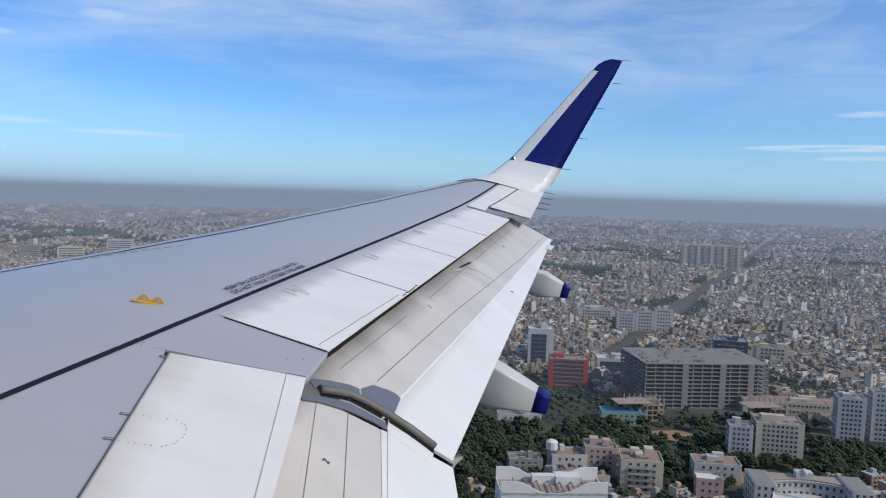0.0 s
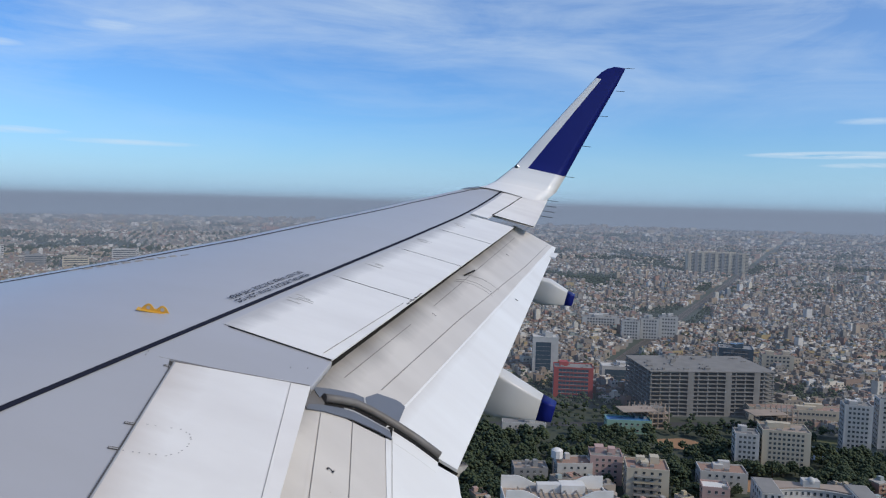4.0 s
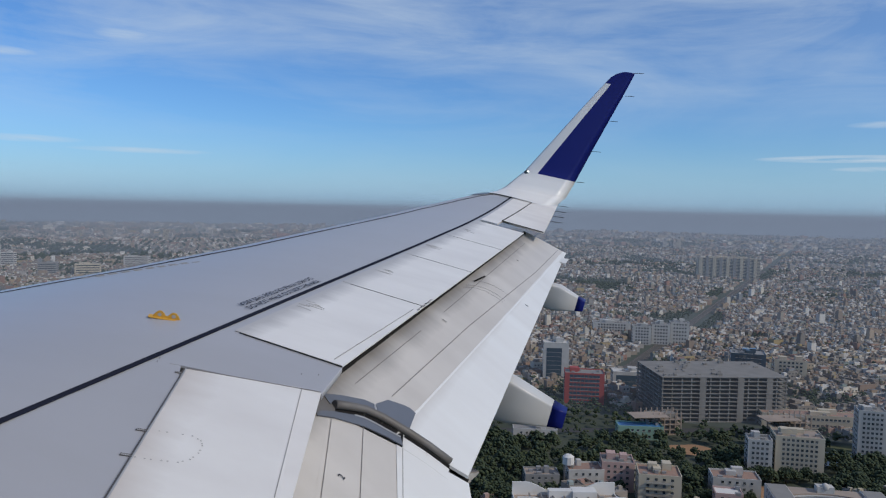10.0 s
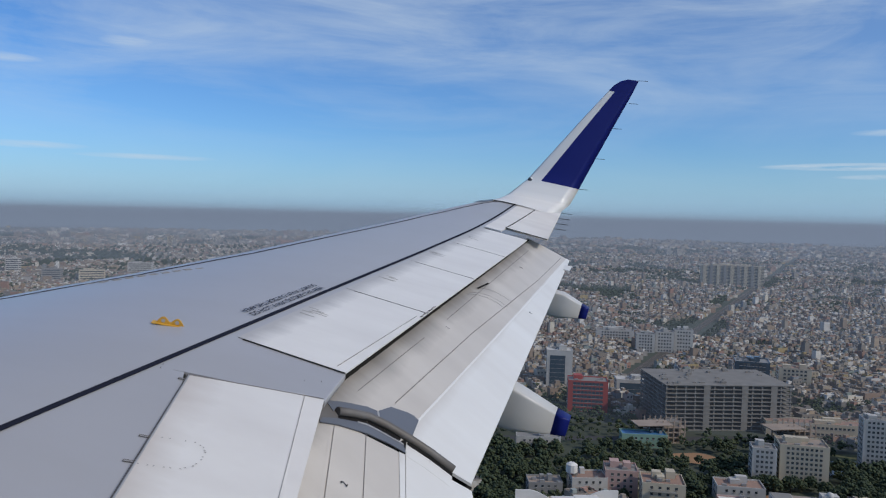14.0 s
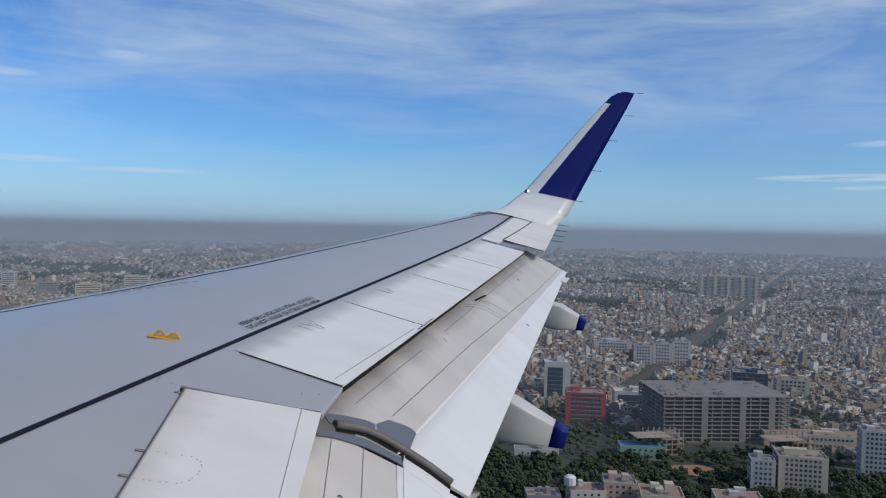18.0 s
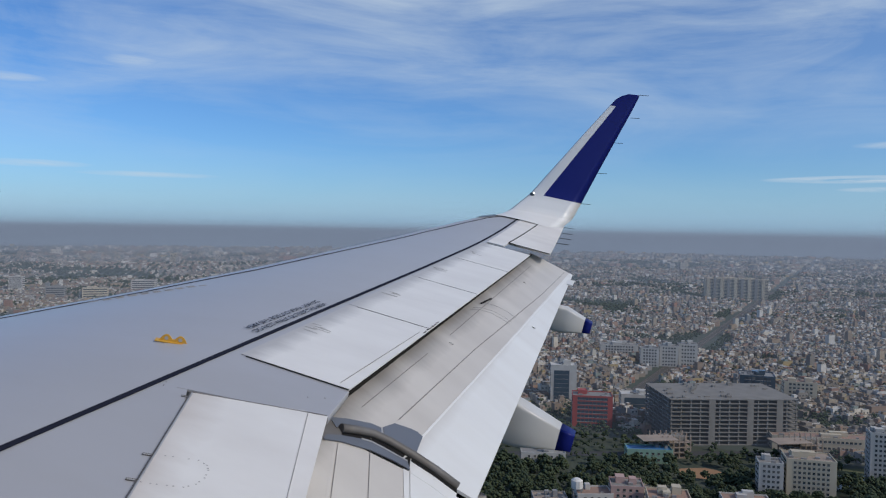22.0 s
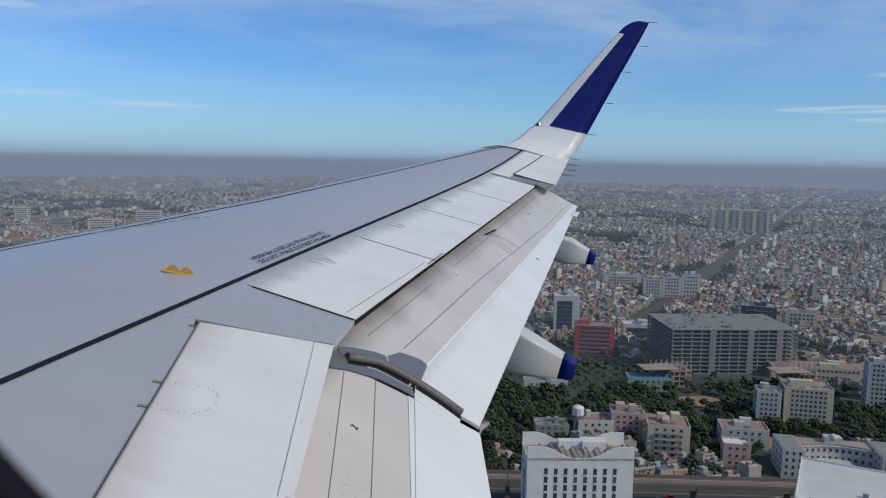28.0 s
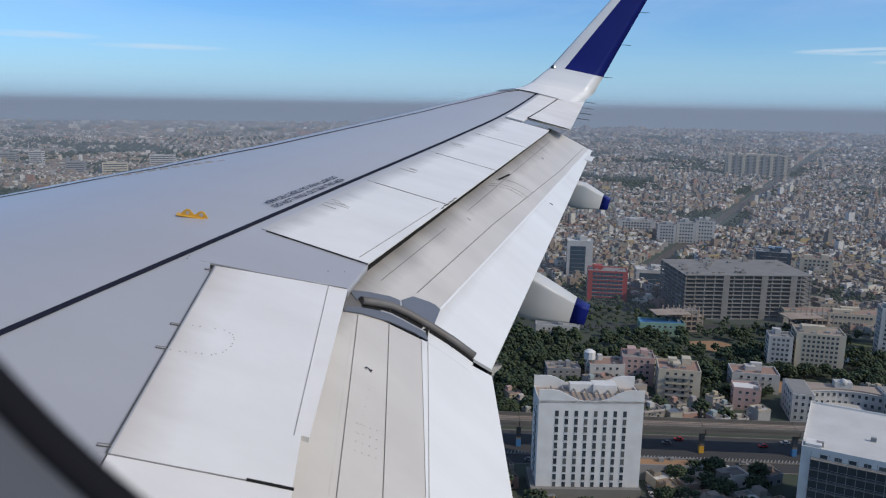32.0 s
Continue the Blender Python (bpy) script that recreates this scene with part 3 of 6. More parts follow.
lug = part("hoist_lug", bm, M_YELLOW, wing, "yellow hoisting lug with two eyes")
lug.matrix_local = pose(-0.085, 1.045, skin(0, 1.045), 0, 0, -66) @ Matrix.Scale(0.84, 4)
for sx in (-0.045, 0.045):
    bm = bmesh.new()
    bmesh.ops.create_cone(bm, cap_ends=True, segments=14, radius1=0.013, radius2=0.013, depth=0.0135, matrix=pose(sx, 0, 0.024, 90, 0, 0))
    part("eye", bm, M_BOX, lug)

# winglet: sections from root to tip, nose and tail points
NOSE = [(9.15, 1.13, 0.10), (9.5, 1.03, 0.14), (9.86, 0.95, 0.22), (10.1, 0.71, 0.56), (10.25, 0.41, 1.15), (10.45, 0.08, 1.81), (10.66, -0.235, 2.42), (10.70, -0.305, 2.545), (10.73, -0.39, 2.63), (10.745, -0.50, 2.69)]
TAIL = [(9.15, -0.06, 0.13), (9.62, -0.07, 0.19), (9.95, -0.15, 0.30), (10.15, -0.22, 0.60), (10.35, -0.35, 1.19), (10.52, -0.49, 1.78), (10.69, -0.645, 2.42), (10.72, -0.67, 2.545), (10.74, -0.69, 2.64), (10.75, -0.70, 2.71)]
secs = []
for a, b in zip(NOSE, TAIL):
    secs.append((Vector(a), Vector(b)))
fine_secs = []
for (a0, b0), (a1, b1) in zip(secs, secs[1:]):
    for k in range(3):
        fine_secs.append((a0.lerp(a1, k / 3), b0.lerp(b1, k / 3)))
fine_secs.append(secs[-1])
CH = [0, 0.03, 0.08, 0.16, 0.26, 0.42, 0.6, 0.8, 1.0]
bm = bmesh.new()
loops = []
for i, (a, b) in enumerate(fine_secs):
    j = min(i + 1, len(fine_secs) - 1)
    tang = (fine_secs[j][0] + fine_secs[j][1] - fine_secs[j - 1][0] - fine_secs[j - 1][1])
    nrm = (b - a).cross(tang).normalized()
    if nrm.x > 0 or (abs(nrm.x) < 0.3 and nrm.z < 0):
        nrm = -nrm
    half = 0.045 * (b - a).length
    upper = [a.lerp(b, c_) + nrm * half * 2.2 * math.sqrt(c_) * (1 - c_) for c_ in CH]
    lower = [a.lerp(b, c_) - nrm * half * 1.6 * math.sqrt(c_) * (1 - c_) for c_ in CH[-2:0:-1]]
    loops.append([bm.verts.new(p) for p in upper + lower])
for i, (l0, l1) in enumerate(zip(loops, loops[1:])):
    for k in range(len(l0)):
        fc = bm.faces.new((l0[k], l1[k], l1[(k + 1) % len(l0)], l0[(k + 1) % len(l0)]))
        cmid = k if k < 8 else 15 - k
        fc.material_index = 1 if (i >= 9 and cmid >= 4) or i >= 18 else 0
        fc.smooth = True
bm.faces.new(loops[-1]).material_index = 1
bmesh.ops.recalc_face_normals(bm, faces=bm.faces)
part("winglet", bm, [M_FIN, M_BLUE], wing, "white winglet with dark blue inner face")

# aileron
part("aileron", sheet([[(u, lerp(lerp(0.385, 0.31, (u - 6.95) / 2.65), lerp(-0.215, -0.07, (u - 6.95) / 2.65), f), skin(u, 0.0) + 0.012) for u in (6.95, 7.6, 8.2, 8.8, 9.2, 9.6)] for f in (0, 0.5, 1.0)], 0.03), M_WHITE, wing, "white aileron")
part("aileron_panel", sheet([[(u, lerp(0.64, lerp(0.40, 0.33, (u - 6.6) / 2.8), f), skin(u, 0.0) + 0.008) for u in (6.6, 7.3, 8.2, 8.8, 9.4)] for f in (0, 1.0)], 0.02), M_WHITE, wing)
strip("aileron_gap", (6.95, 0.395), (9.66, 0.315), 0.018, M_GAP, wing, 0.014)
strip("aileron_gap", (6.93, 0.40), (6.90, -0.21), 0.05, M_GAP, wing, 0.013)
plate("tip_lamp", [(8.65, 1.29), (8.9, 1.24), (9.15, 1.13), (9.3, 1.03), (9.1, 1.06), (8.85, 1.16)], M_GLASS, wing, skin, 0.012, "dark wingtip lamp glass")
bm = bmesh.new()
bmesh.ops.create_icosphere(bm, subdivisions=2, radius=0.05, matrix=Matrix.Translation((10.075, 0.665, 0.55)) @ Matrix.Diagonal((0.5, 0.9, 0.9, 1)))
part("position_lamp", bm, M_GLASS, wing, "small lamp glass in the winglet's front edge")


def wick(p, d_, length=0.14):
    tube("static_wick", [Vector(p), Vector(p) + Vector(d_).normalized() * length], 0.0045, M_GAP, wing)


for k, (a, b) in enumerate(((TAIL[3], 0.0), (TAIL[4], 0.0), (TAIL[5], 0.0), (TAIL[6], -0.14), (TAIL[9], 0.0))):
    wick((a[0], a[1], a[2] + b), (0.0, -1.0, 0.16), 0.16)
for u_, v_ in ((9.55, -0.06), (9.0, -0.09), (8.5, -0.12), (8.0, -0.15)):
    wick((u_, v_ + 0.02, skin(u_, 0) + 0.0), (0.0, -1.0, 0.12), 0.22)


def canoe(u, top_v, end_v, ztop, zend, zbot, wid):
    """A flap track fairing with flat sides and a blue tail cap."""
    ob_ = new("flap_track_fairing")
    ob_.parent = wing
    ob_["label"] = "white canoe-shaped flap track fairing with blue tip"
    ob_.matrix_local = pose(u, 0, 0)
    st = [(top_v + 0.80, -0.24, -0.46, 0.7), (top_v + 0.40, flapz(top_v + 0.40) - 0.08, zbot + 0.01, 1.0), (top_v + 0.05, min(ztop, flapz(top_v) - 0.03), zbot - 0.01, 1.0), (top_v - 0.04, ztop - 0.02, zbot - 0.01, 1.0),
          (lerp(top_v, end_v, 0.76), lerp(ztop, zend, 0.82), zend - 0.15, 0.80), (end_v - 0.005, zend, zend - 0.135, 0.62)]

    def tubes(sts):
        b_ = bmesh.new()
        ls = []
        for v, zt, zb, ww in sts:
            mid_, hz, hw = (zt + zb) / 2, (zt - zb) / 2, wid * ww / 2
            ls.append([b_.verts.new((hw * math.copysign(abs(math.cos(a)) ** 0.22, math.cos(a)) * (1.0 if math.sin(a) < 0.2 else 0.82), v, mid_ + hz * math.copysign(abs(math.sin(a)) ** 0.22, math.sin(a)))) for a in [k * math.pi / 12 for k in range(24)]])
        for l0, l1 in zip(ls, ls[1:]):
            for k in range(24):
                b_.faces.new((l0[k], l1[k], l1[(k + 1) % 24], l0[(k + 1) % 24])).smooth = True
        b_.faces.new(ls[0])
        b_.faces.new(ls[-1])
        bmesh.ops.recalc_face_normals(b_, faces=b_.faces)
        return b_
    part("fairing_body", tubes(st[:-1]), M_FAIR, ob_)
    part("fairing_tip", tubes(st[-2:]), M_BLUE, ob_, "dark blue tip")


canoe(2.05, -0.74, -1.205, -0.455, -0.585, -0.80, 0.27)
canoe(5.75, -0.66, -1.04, -0.375, -0.495, -0.70, 0.27)
part("flap_tab", box(6.9, 7.3, -0.62, -0.5, -0.33, -0.31), M_FLAPW, wing)

# ------------------------------------------------------------------ the cabin window in front of the camera
body = new("aircraft_fuselage")
body.matrix_world = pose(0, 0, ALT)
tagged(body, "cabin side wall section with a rounded window and dark seal", "aircraft cabin")


def oval(scale, y, n=192):
    pts = []
    for a in [k * math.tau / n for k in range(n)]:
        c_, s_ = math.cos(a), math.sin(a)
        pts.append(((0.148 if c_ < 0 else 0.26) * scale * math.copysign(abs(c_) ** 1.25, c_), y, 0.04 + 0.165 * scale * math.copysign(abs(s_) ** 1.25, s_)))
    return pts


def oval_ring(stages):
    bm_ = bmesh.new()
    ls = [[bm_.verts.new(p) for p in oval(sc, y)] for sc, y in stages]
    for l0, l1 in zip(ls, ls[1:]):
        for k in range(192):
            bm_.faces.new((l0[k], l0[(k + 1) % 192], l1[(k + 1) % 192], l1[k])).smooth = True
    bmesh.ops.recalc_face_normals(bm_, faces=bm_.faces)
    return bm_


part("window_seal", oval_ring([(1.32, 0.180), (1.18, 0.174), (1.075, 0.168), (1.022, 0.160), (1.025, 0.155), (1.04, 0.152), (1.055, 0.153)]), M_SEAL, body, "black rubber window seal")
part("window_reveal", oval_ring([(1.05, 0.154), (1.10, 0.137), (1.28, 0.105), (1.50, 0.080), (1.62, 0.070), (1.62, 0.060)]), M_TRIM, body, "grey moulded window reveal")
for nm, y0, y1, sc, xa, xb, z0, z1, mt in (("cabin_panel", 0.055, 0.070, 1.6, -1.2, 1.2, -0.9, 0.75, M_TRIM), ("outer_skin", 0.176, 0.190, 1.28, -6.6, 3.4, -2.6, 0.75, M_WHITE)):
    bm = bmesh.new()
    inn = oval(sc, 0)
    outl = []
    for x_, _, z_ in inn:
        k_ = max(x_ / (xb if x_ > 0 else xa), z_ / (z1 if z_ > 0 else z0))
        outl.append([x_ / k_, z_ / k_])
    for cx_, cz_ in ((xa, z0), (xa, z1), (xb, z0), (xb, z1)):             # true corners
        near_k = min(range(192), key=lambda q: (outl[q][0] - cx_) ** 2 + (outl[q][1] - cz_) ** 2)
        outl[near_k] = [cx_, cz_]
    lays = []
    for y_ in (y0, y1):
        a_ = [bm.verts.new((x_, y_, z_)) for x_, _, z_ in inn]
        b_ = [bm.verts.new((x_, y_, z_)) for x_, z_ in outl]
        lays.append((a_, b_))
        for k in range(192):
            bm.faces.new((a_[k], a_[(k + 1) % 192], b_[(k + 1) % 192], b_[k]))
    for side_ in (0, 1):
        for k in range(192):
            bm.faces.new((lays[0][side_][k], lays[0][side_][(k + 1) % 192], lays[1][side_][(k + 1) % 192], lays[1][side_][k]))
    bmesh.ops.recalc_face_normals(bm, faces=bm.faces)
    part(nm, bm, mt, body, "white outer fuselage skin" if nm == "outer_skin" else "grey cabin side panel")

# ------------------------------------------------------------------ ground
M_GROUND = material("dry_ground", (0.070, 0.076, 0.062), 0.95, vary=0.8, scale=0.011, tint=(0.035, 0.05, 0.03), fine=0.5)
bm = bmesh.new()
R_G = 4950
ring = [bm.verts.new((R_G * math.cos(a), R_G * math.sin(a), 0)) for a in [k * math.tau / 96 for k in range(96)]]
bm.faces.new(ring)
tagged(mesh_ob("ground", bm, M_GROUND), "dusty dark ground between houses and trees", "ground", kind="structure")


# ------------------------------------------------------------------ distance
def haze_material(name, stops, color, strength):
    """Haze painted as a glowing see-through sheet, denser upwards to the skyline."""
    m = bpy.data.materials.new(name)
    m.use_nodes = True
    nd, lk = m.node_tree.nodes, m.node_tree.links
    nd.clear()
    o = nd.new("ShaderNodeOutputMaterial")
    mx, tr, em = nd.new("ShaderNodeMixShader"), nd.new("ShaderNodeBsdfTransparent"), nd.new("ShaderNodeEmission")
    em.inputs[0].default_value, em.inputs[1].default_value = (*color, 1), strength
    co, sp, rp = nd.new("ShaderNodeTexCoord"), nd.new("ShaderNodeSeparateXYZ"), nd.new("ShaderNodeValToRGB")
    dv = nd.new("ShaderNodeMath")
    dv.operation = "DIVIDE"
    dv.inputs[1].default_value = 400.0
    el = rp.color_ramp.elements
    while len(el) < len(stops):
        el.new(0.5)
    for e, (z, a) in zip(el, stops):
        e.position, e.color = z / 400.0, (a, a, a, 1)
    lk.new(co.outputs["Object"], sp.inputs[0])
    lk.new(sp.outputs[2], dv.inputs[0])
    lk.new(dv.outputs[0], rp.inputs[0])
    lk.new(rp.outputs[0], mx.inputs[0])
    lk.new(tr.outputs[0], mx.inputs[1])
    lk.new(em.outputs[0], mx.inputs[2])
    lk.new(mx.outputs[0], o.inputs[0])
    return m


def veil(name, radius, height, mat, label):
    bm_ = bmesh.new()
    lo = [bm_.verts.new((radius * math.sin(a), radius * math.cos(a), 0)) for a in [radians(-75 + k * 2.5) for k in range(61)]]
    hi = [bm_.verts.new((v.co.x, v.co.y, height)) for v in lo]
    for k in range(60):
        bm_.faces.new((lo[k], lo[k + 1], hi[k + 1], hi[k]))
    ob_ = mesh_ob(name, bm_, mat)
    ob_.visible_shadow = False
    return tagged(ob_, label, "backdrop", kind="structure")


# Haze is added as glowing see-through sheets; the nearer ones stand before the city.
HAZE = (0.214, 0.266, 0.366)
veil("backdrop", 4850, 330, haze_material("far_glow_haze", [(0, 0.92), (70, 1.0), (112, 1.0), (130, 0.84), (152, 0.42), (180, 0.17), (230, 0.05), (300, 0.0)], HAZE, 1.0), "glowing grey-blue sheet that paints haze along the skyline")
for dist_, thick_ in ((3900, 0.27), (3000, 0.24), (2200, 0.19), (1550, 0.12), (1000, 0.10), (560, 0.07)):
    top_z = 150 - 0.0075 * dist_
    veil("backdrop", dist_, 200, haze_material("glow_haze", [(0, thick_), (top_z - 25, thick_), (top_z, thick_ * 0.6), (top_z + 25, thick_ * 0.2), (195, 0.0)], HAZE, 1.0), "thin glowing see-through sheet that paints haze before the distant city")


# ------------------------------------------------------------------ city materials
WALLS = [(0.314, 0.273, 0.223), (0.237, 0.179, 0.133), (0.391, 0.374, 0.349), (0.238, 0.155, 0.109), (0.258, 0.25, 0.241), (0.317, 0.226, 0.143), (0.209, 0.233, 0.25), (0.287, 0.161, 0.121),
         (0.355, 0.296, 0.222), (0.189, 0.172, 0.154), (0.366, 0.274, 0.116), (0.209, 0.259, 0.241), (0.606, 0.584, 0.554), (0.244, 0.202, 0.161), (0.365, 0.225, 0.158), (0.412, 0.312, 0.211),
         (0.336, 0.169, 0.12), (0.284, 0.234, 0.192), (0.548, 0.518, 0.454), (0.261, 0.195, 0.145), (0.707, 0.681, 0.642), (0.678, 0.613, 0.509), (0.72, 0.7, 0.66), (0.7, 0.66, 0.6),
         (0.2, 0.17, 0.14), (0.24, 0.17, 0.12), (0.17, 0.16, 0.155)]
ROOFS = [(0.168, 0.144, 0.123), (0.224, 0.187, 0.155), (0.136, 0.124, 0.116), (0.217, 0.139, 0.102), (0.319, 0.295, 0.271), (0.16, 0.147, 0.136), (0.103, 0.144, 0.201), (0.24, 0.191, 0.151),
         (0.192, 0.168, 0.147), (0.208, 0.151, 0.119), (0.52, 0.499, 0.467), (0.626, 0.601, 0.563), (0.13, 0.115, 0.1), (0.16, 0.12, 0.095)]
M_HW = material("house_wall", (0.5, 0.48, 0.45), 0.85, vary=0.35, scale=0.25, fine=0.25, spread=("island", WALLS), tint=(0.22, 0.20, 0.18))
M_HR = material("house_roof", (0.35, 0.33, 0.3), 0.9, vary=0.5, scale=0.35, fine=0.3, spread=("island", ROOFS), tint=(0.14, 0.13, 0.12))
M_OW = material("own_house_wall", (0.5, 0.48, 0.45), 0.85, vary=0.4, scale=0.25, fine=0.25, spread=("object", [(0.46, 0.42, 0.35), (0.30, 0.26, 0.22), (0.54, 0.53, 0.50), (0.44, 0.28, 0.23), (0.36, 0.35, 0.34), (0.48, 0.40, 0.26), (0.30, 0.36, 0.36), (0.40, 0.22, 0.17), (0.42, 0.38, 0.31), (0.50, 0.44, 0.40)]), tint=(0.22, 0.20, 0.18))
M_OR = material("own_house_roof", (0.35, 0.33, 0.3), 0.9, vary=0.5, scale=0.35, fine=0.3, spread=("object", ROOFS), tint=(0.14, 0.13, 0.12))
LEAF = [(0.0336, 0.0528, 0.024), (0.0432, 0.064, 0.0272), (0.0288, 0.0464, 0.024), (0.0544, 0.072, 0.0272), (0.0368, 0.056, 0.032), (0.064, 0.0768, 0.0304)]
M_LEAF = material("foliage", (0.04, 0.06, 0.025), 0.9, vary=0.5, scale=0.6, fine=0.4, spread=("island", LEAF), tint=(0.026, 0.040, 0.020))
M_BARK = material("bark", (0.10, 0.075, 0.05), 0.95, vary=0.4, scale=2)
M_PANE = material("window_glass_dark", (0.03, 0.04, 0.05), 0.15, vary=0.5, scale=0.4, tint=(0.07, 0.08, 0.09), spread=("object", [(0.03, 0.04, 0.05), (0.05, 0.055, 0.06), (0.02, 0.025, 0.03), (0.12, 0.12, 0.115), (0.04, 0.05, 0.06), (0.07, 0.075, 0.075)]))
M_CURT = material("blue_curtain_glass", (0.035, 0.06, 0.085), 0.10, vary=0.4, scale=0.15, tint=(0.07, 0.10, 0.12))
M_TANK = material("black_plastic_tank", (0.03, 0.03, 0.032), 0.6, vary=0.2)
M_CONC = material("raw_concrete", (0.23, 0.215, 0.195), 0.9, vary=0.5, scale=0.12, tint=(0.13, 0.12, 0.11), fine=0.3)
M_VIA = material("weathered_viaduct_concrete", (0.165, 0.15, 0.13), 0.9, vary=0.6, scale=0.2, stretch=(0.3, 1, 1), tint=(0.10, 0.09, 0.08), fine=0.3)
M_ASPH = material("asphalt", (0.055, 0.055, 0.058), 0.9, vary=0.4, scale=0.06, tint=(0.03, 0.03, 0.032), fine=0.3)
M_PAINTW = material("white_facade", (0.50, 0.485, 0.46), 0.8, vary=0.5, scale=0.16, tint=(0.33, 0.31, 0.285), fine=0.2)
M_HOTEL = material("white_hotel_paint", (0.66, 0.64, 0.61), 0.75, vary=0.5, scale=0.22, tint=(0.50, 0.475, 0.44), fine=0.2)
M_CREAM = material("cream_facade", (0.48, 0.42, 0.32), 0.8, vary=0.25, scale=0.08, tint=(0.40, 0.35, 0.28), fine=0.12)
M_GREYF = material("grey_facade", (0.23, 0.225, 0.22), 0.75, vary=0.25, scale=0.08, tint=(0.27, 0.27, 0.27), fine=0.12)
M_REDF = material("red_facade", (0.36, 0.06, 0.05), 0.7, vary=0.25, scale=0.1, tint=(0.22, 0.04, 0.04), fine=0.12)
M_PINK = material("pink_facade", (0.47, 0.32, 0.285), 0.8, vary=0.25, scale=0.1, fine=0.12)
M_BLUER = material("blue_metal_roof", (0.06, 0.20, 0.42), 0.5, vary=0.4, scale=0.2, tint=(0.05, 0.12, 0.24), fine=0.2)
M_ROOFW = material("white_roof_screed", (0.245, 0.235, 0.222), 0.85, vary=0.5, scale=0.1, tint=(0.17, 0.16, 0.15), fine=0.3)
M_ROOFB = material("brown_roof_screed", (0.34, 0.27, 0.22), 0.9, vary=0.5, scale=0.1, tint=(0.2, 0.17, 0.15), fine=0.2)
M_ROOFP = material("pale_roof_coating", (0.56, 0.545, 0.52), 0.8, vary=0.5, scale=0.12, tint=(0.42, 0.40, 0.37), fine=0.25)
M_ROOFT = material("terracotta_roof_tiles", (0.33, 0.20, 0.15), 0.9, vary=0.6, scale=0.3, tint=(0.20, 0.15, 0.125), fine=0.3)
M_GREENW = material("green_house_paint", (0.22, 0.36, 0.29), 0.8, vary=0.4, scale=0.2, tint=(0.16, 0.24, 0.2), fine=0.2)
M_WATER = material("dark_canal_water", (0.02, 0.03, 0.035), 0.12, vary=0.5, scale=0.03, tint=(0.04, 0.055, 0.04))
M_GRASS = material("rough_grass", (0.075, 0.10, 0.035), 0.95, vary=0.7, scale=0.05, tint=(0.12, 0.10, 0.055), fine=0.4)
M_EARTH = material("red_earth", (0.33, 0.19, 0.10), 0.95, vary=0.6, scale=0.06, tint=(0.22, 0.13, 0.08), fine=0.3)
M_SIGNR = material("red_sign", (0.50, 0.03, 0.03), 0.5, vary=0.1)
M_RAIL = material("rail_steel", (0.20, 0.17, 0.15), 0.5, 0.6, 0.3, 1)

rng = np.random.RandomState(7)


def hash2(ix, iy, seed):
    h = (ix.astype(np.int64) * 374761393 + iy.astype(np.int64) * 668265263 + seed * 974711) & 0x7FFFFFFF
    h = ((h ^ (h >> 13)) * 1274126177) & 0x7FFFFFFF
    return ((h ^ (h >> 16)) & 0xFFFF) / 65535.0


def field(x, y, size, seed):
    """Smooth random field in 0..1 with features of the given size in metres."""
    gx, gy = np.asarray(x, float) / size, np.asarray(y, float) / size
    ix, iy = np.floor(gx), np.floor(gy)
    fx, fy = gx - ix, gy - iy
    fx, fy = fx * fx * (3 - 2 * fx), fy * fy * (3 - 2 * fy)
    a, b = hash2(ix, iy, seed), hash2(ix + 1, iy, seed)
    c, d = hash2(ix, iy + 1, seed), hash2(ix + 1, iy + 1, seed)
    return (a * (1 - fx) + b * fx) * (1 - fy) + (c * (1 - fx) + d * fx) * fy


def greens(x, y):
    x, y = np.asarray(x, float), np.asarray(y, float)
    g = 0.40 * field(x, y, 260, 5) + 0.38 * field(x, y, 90, 8) + 0.22 * field(x, y, 35, 9)
    near = np.where(y < 305, 0.04, np.where(y < 430, 0.11, 0.02 + 0.10 * np.clip((560 - y) / 130, 0, 1)))
    near = near + 0.2 * np.exp(-((railway(x, y) - 22) / 12) ** 2) * (y > 690) * (y < 1900)
    belt = 0.08 * np.exp(-((y - 2150) / 200) ** 2) * (x < -300)
    return g + near + belt


# footprints kept free: x, y, half width, half depth
TAKEN = [(44, 285, 26, 16), (144, 262, 29, 29), (190, 566, 50, 34), (101, 590, 18, 12), (284, 475, 40, 18), (190, 440, 24, 14), (180, 366, 30, 15), (48, 405, 12, 8), (71, 406, 12, 8), (89, 408, 11, 9), (106, 388, 13, 11),
         (123, 500, 17, 8), (137, 375, 9, 7), (150, 402, 14, 9), (53, 488, 16, 8), (146, 640, 15, 10), (89, 668, 14, 10), (303, 692, 15, 10), (236, 684, 16, 11), (250, 536, 36, 10), (188, 920, 26, 12), (245, 640, 16, 14), (62, 402, 5, 5),
         (150, 476, 15, 11), (174, 405, 22, 10), (229, 855, 40, 20), (600, 1700, 75, 20), (140, 512, 14, 9), (232, 512, 14, 9)]
CANAL_Y, ROAD_Y, VIA_Y = 468.0, 505.0, 320.0


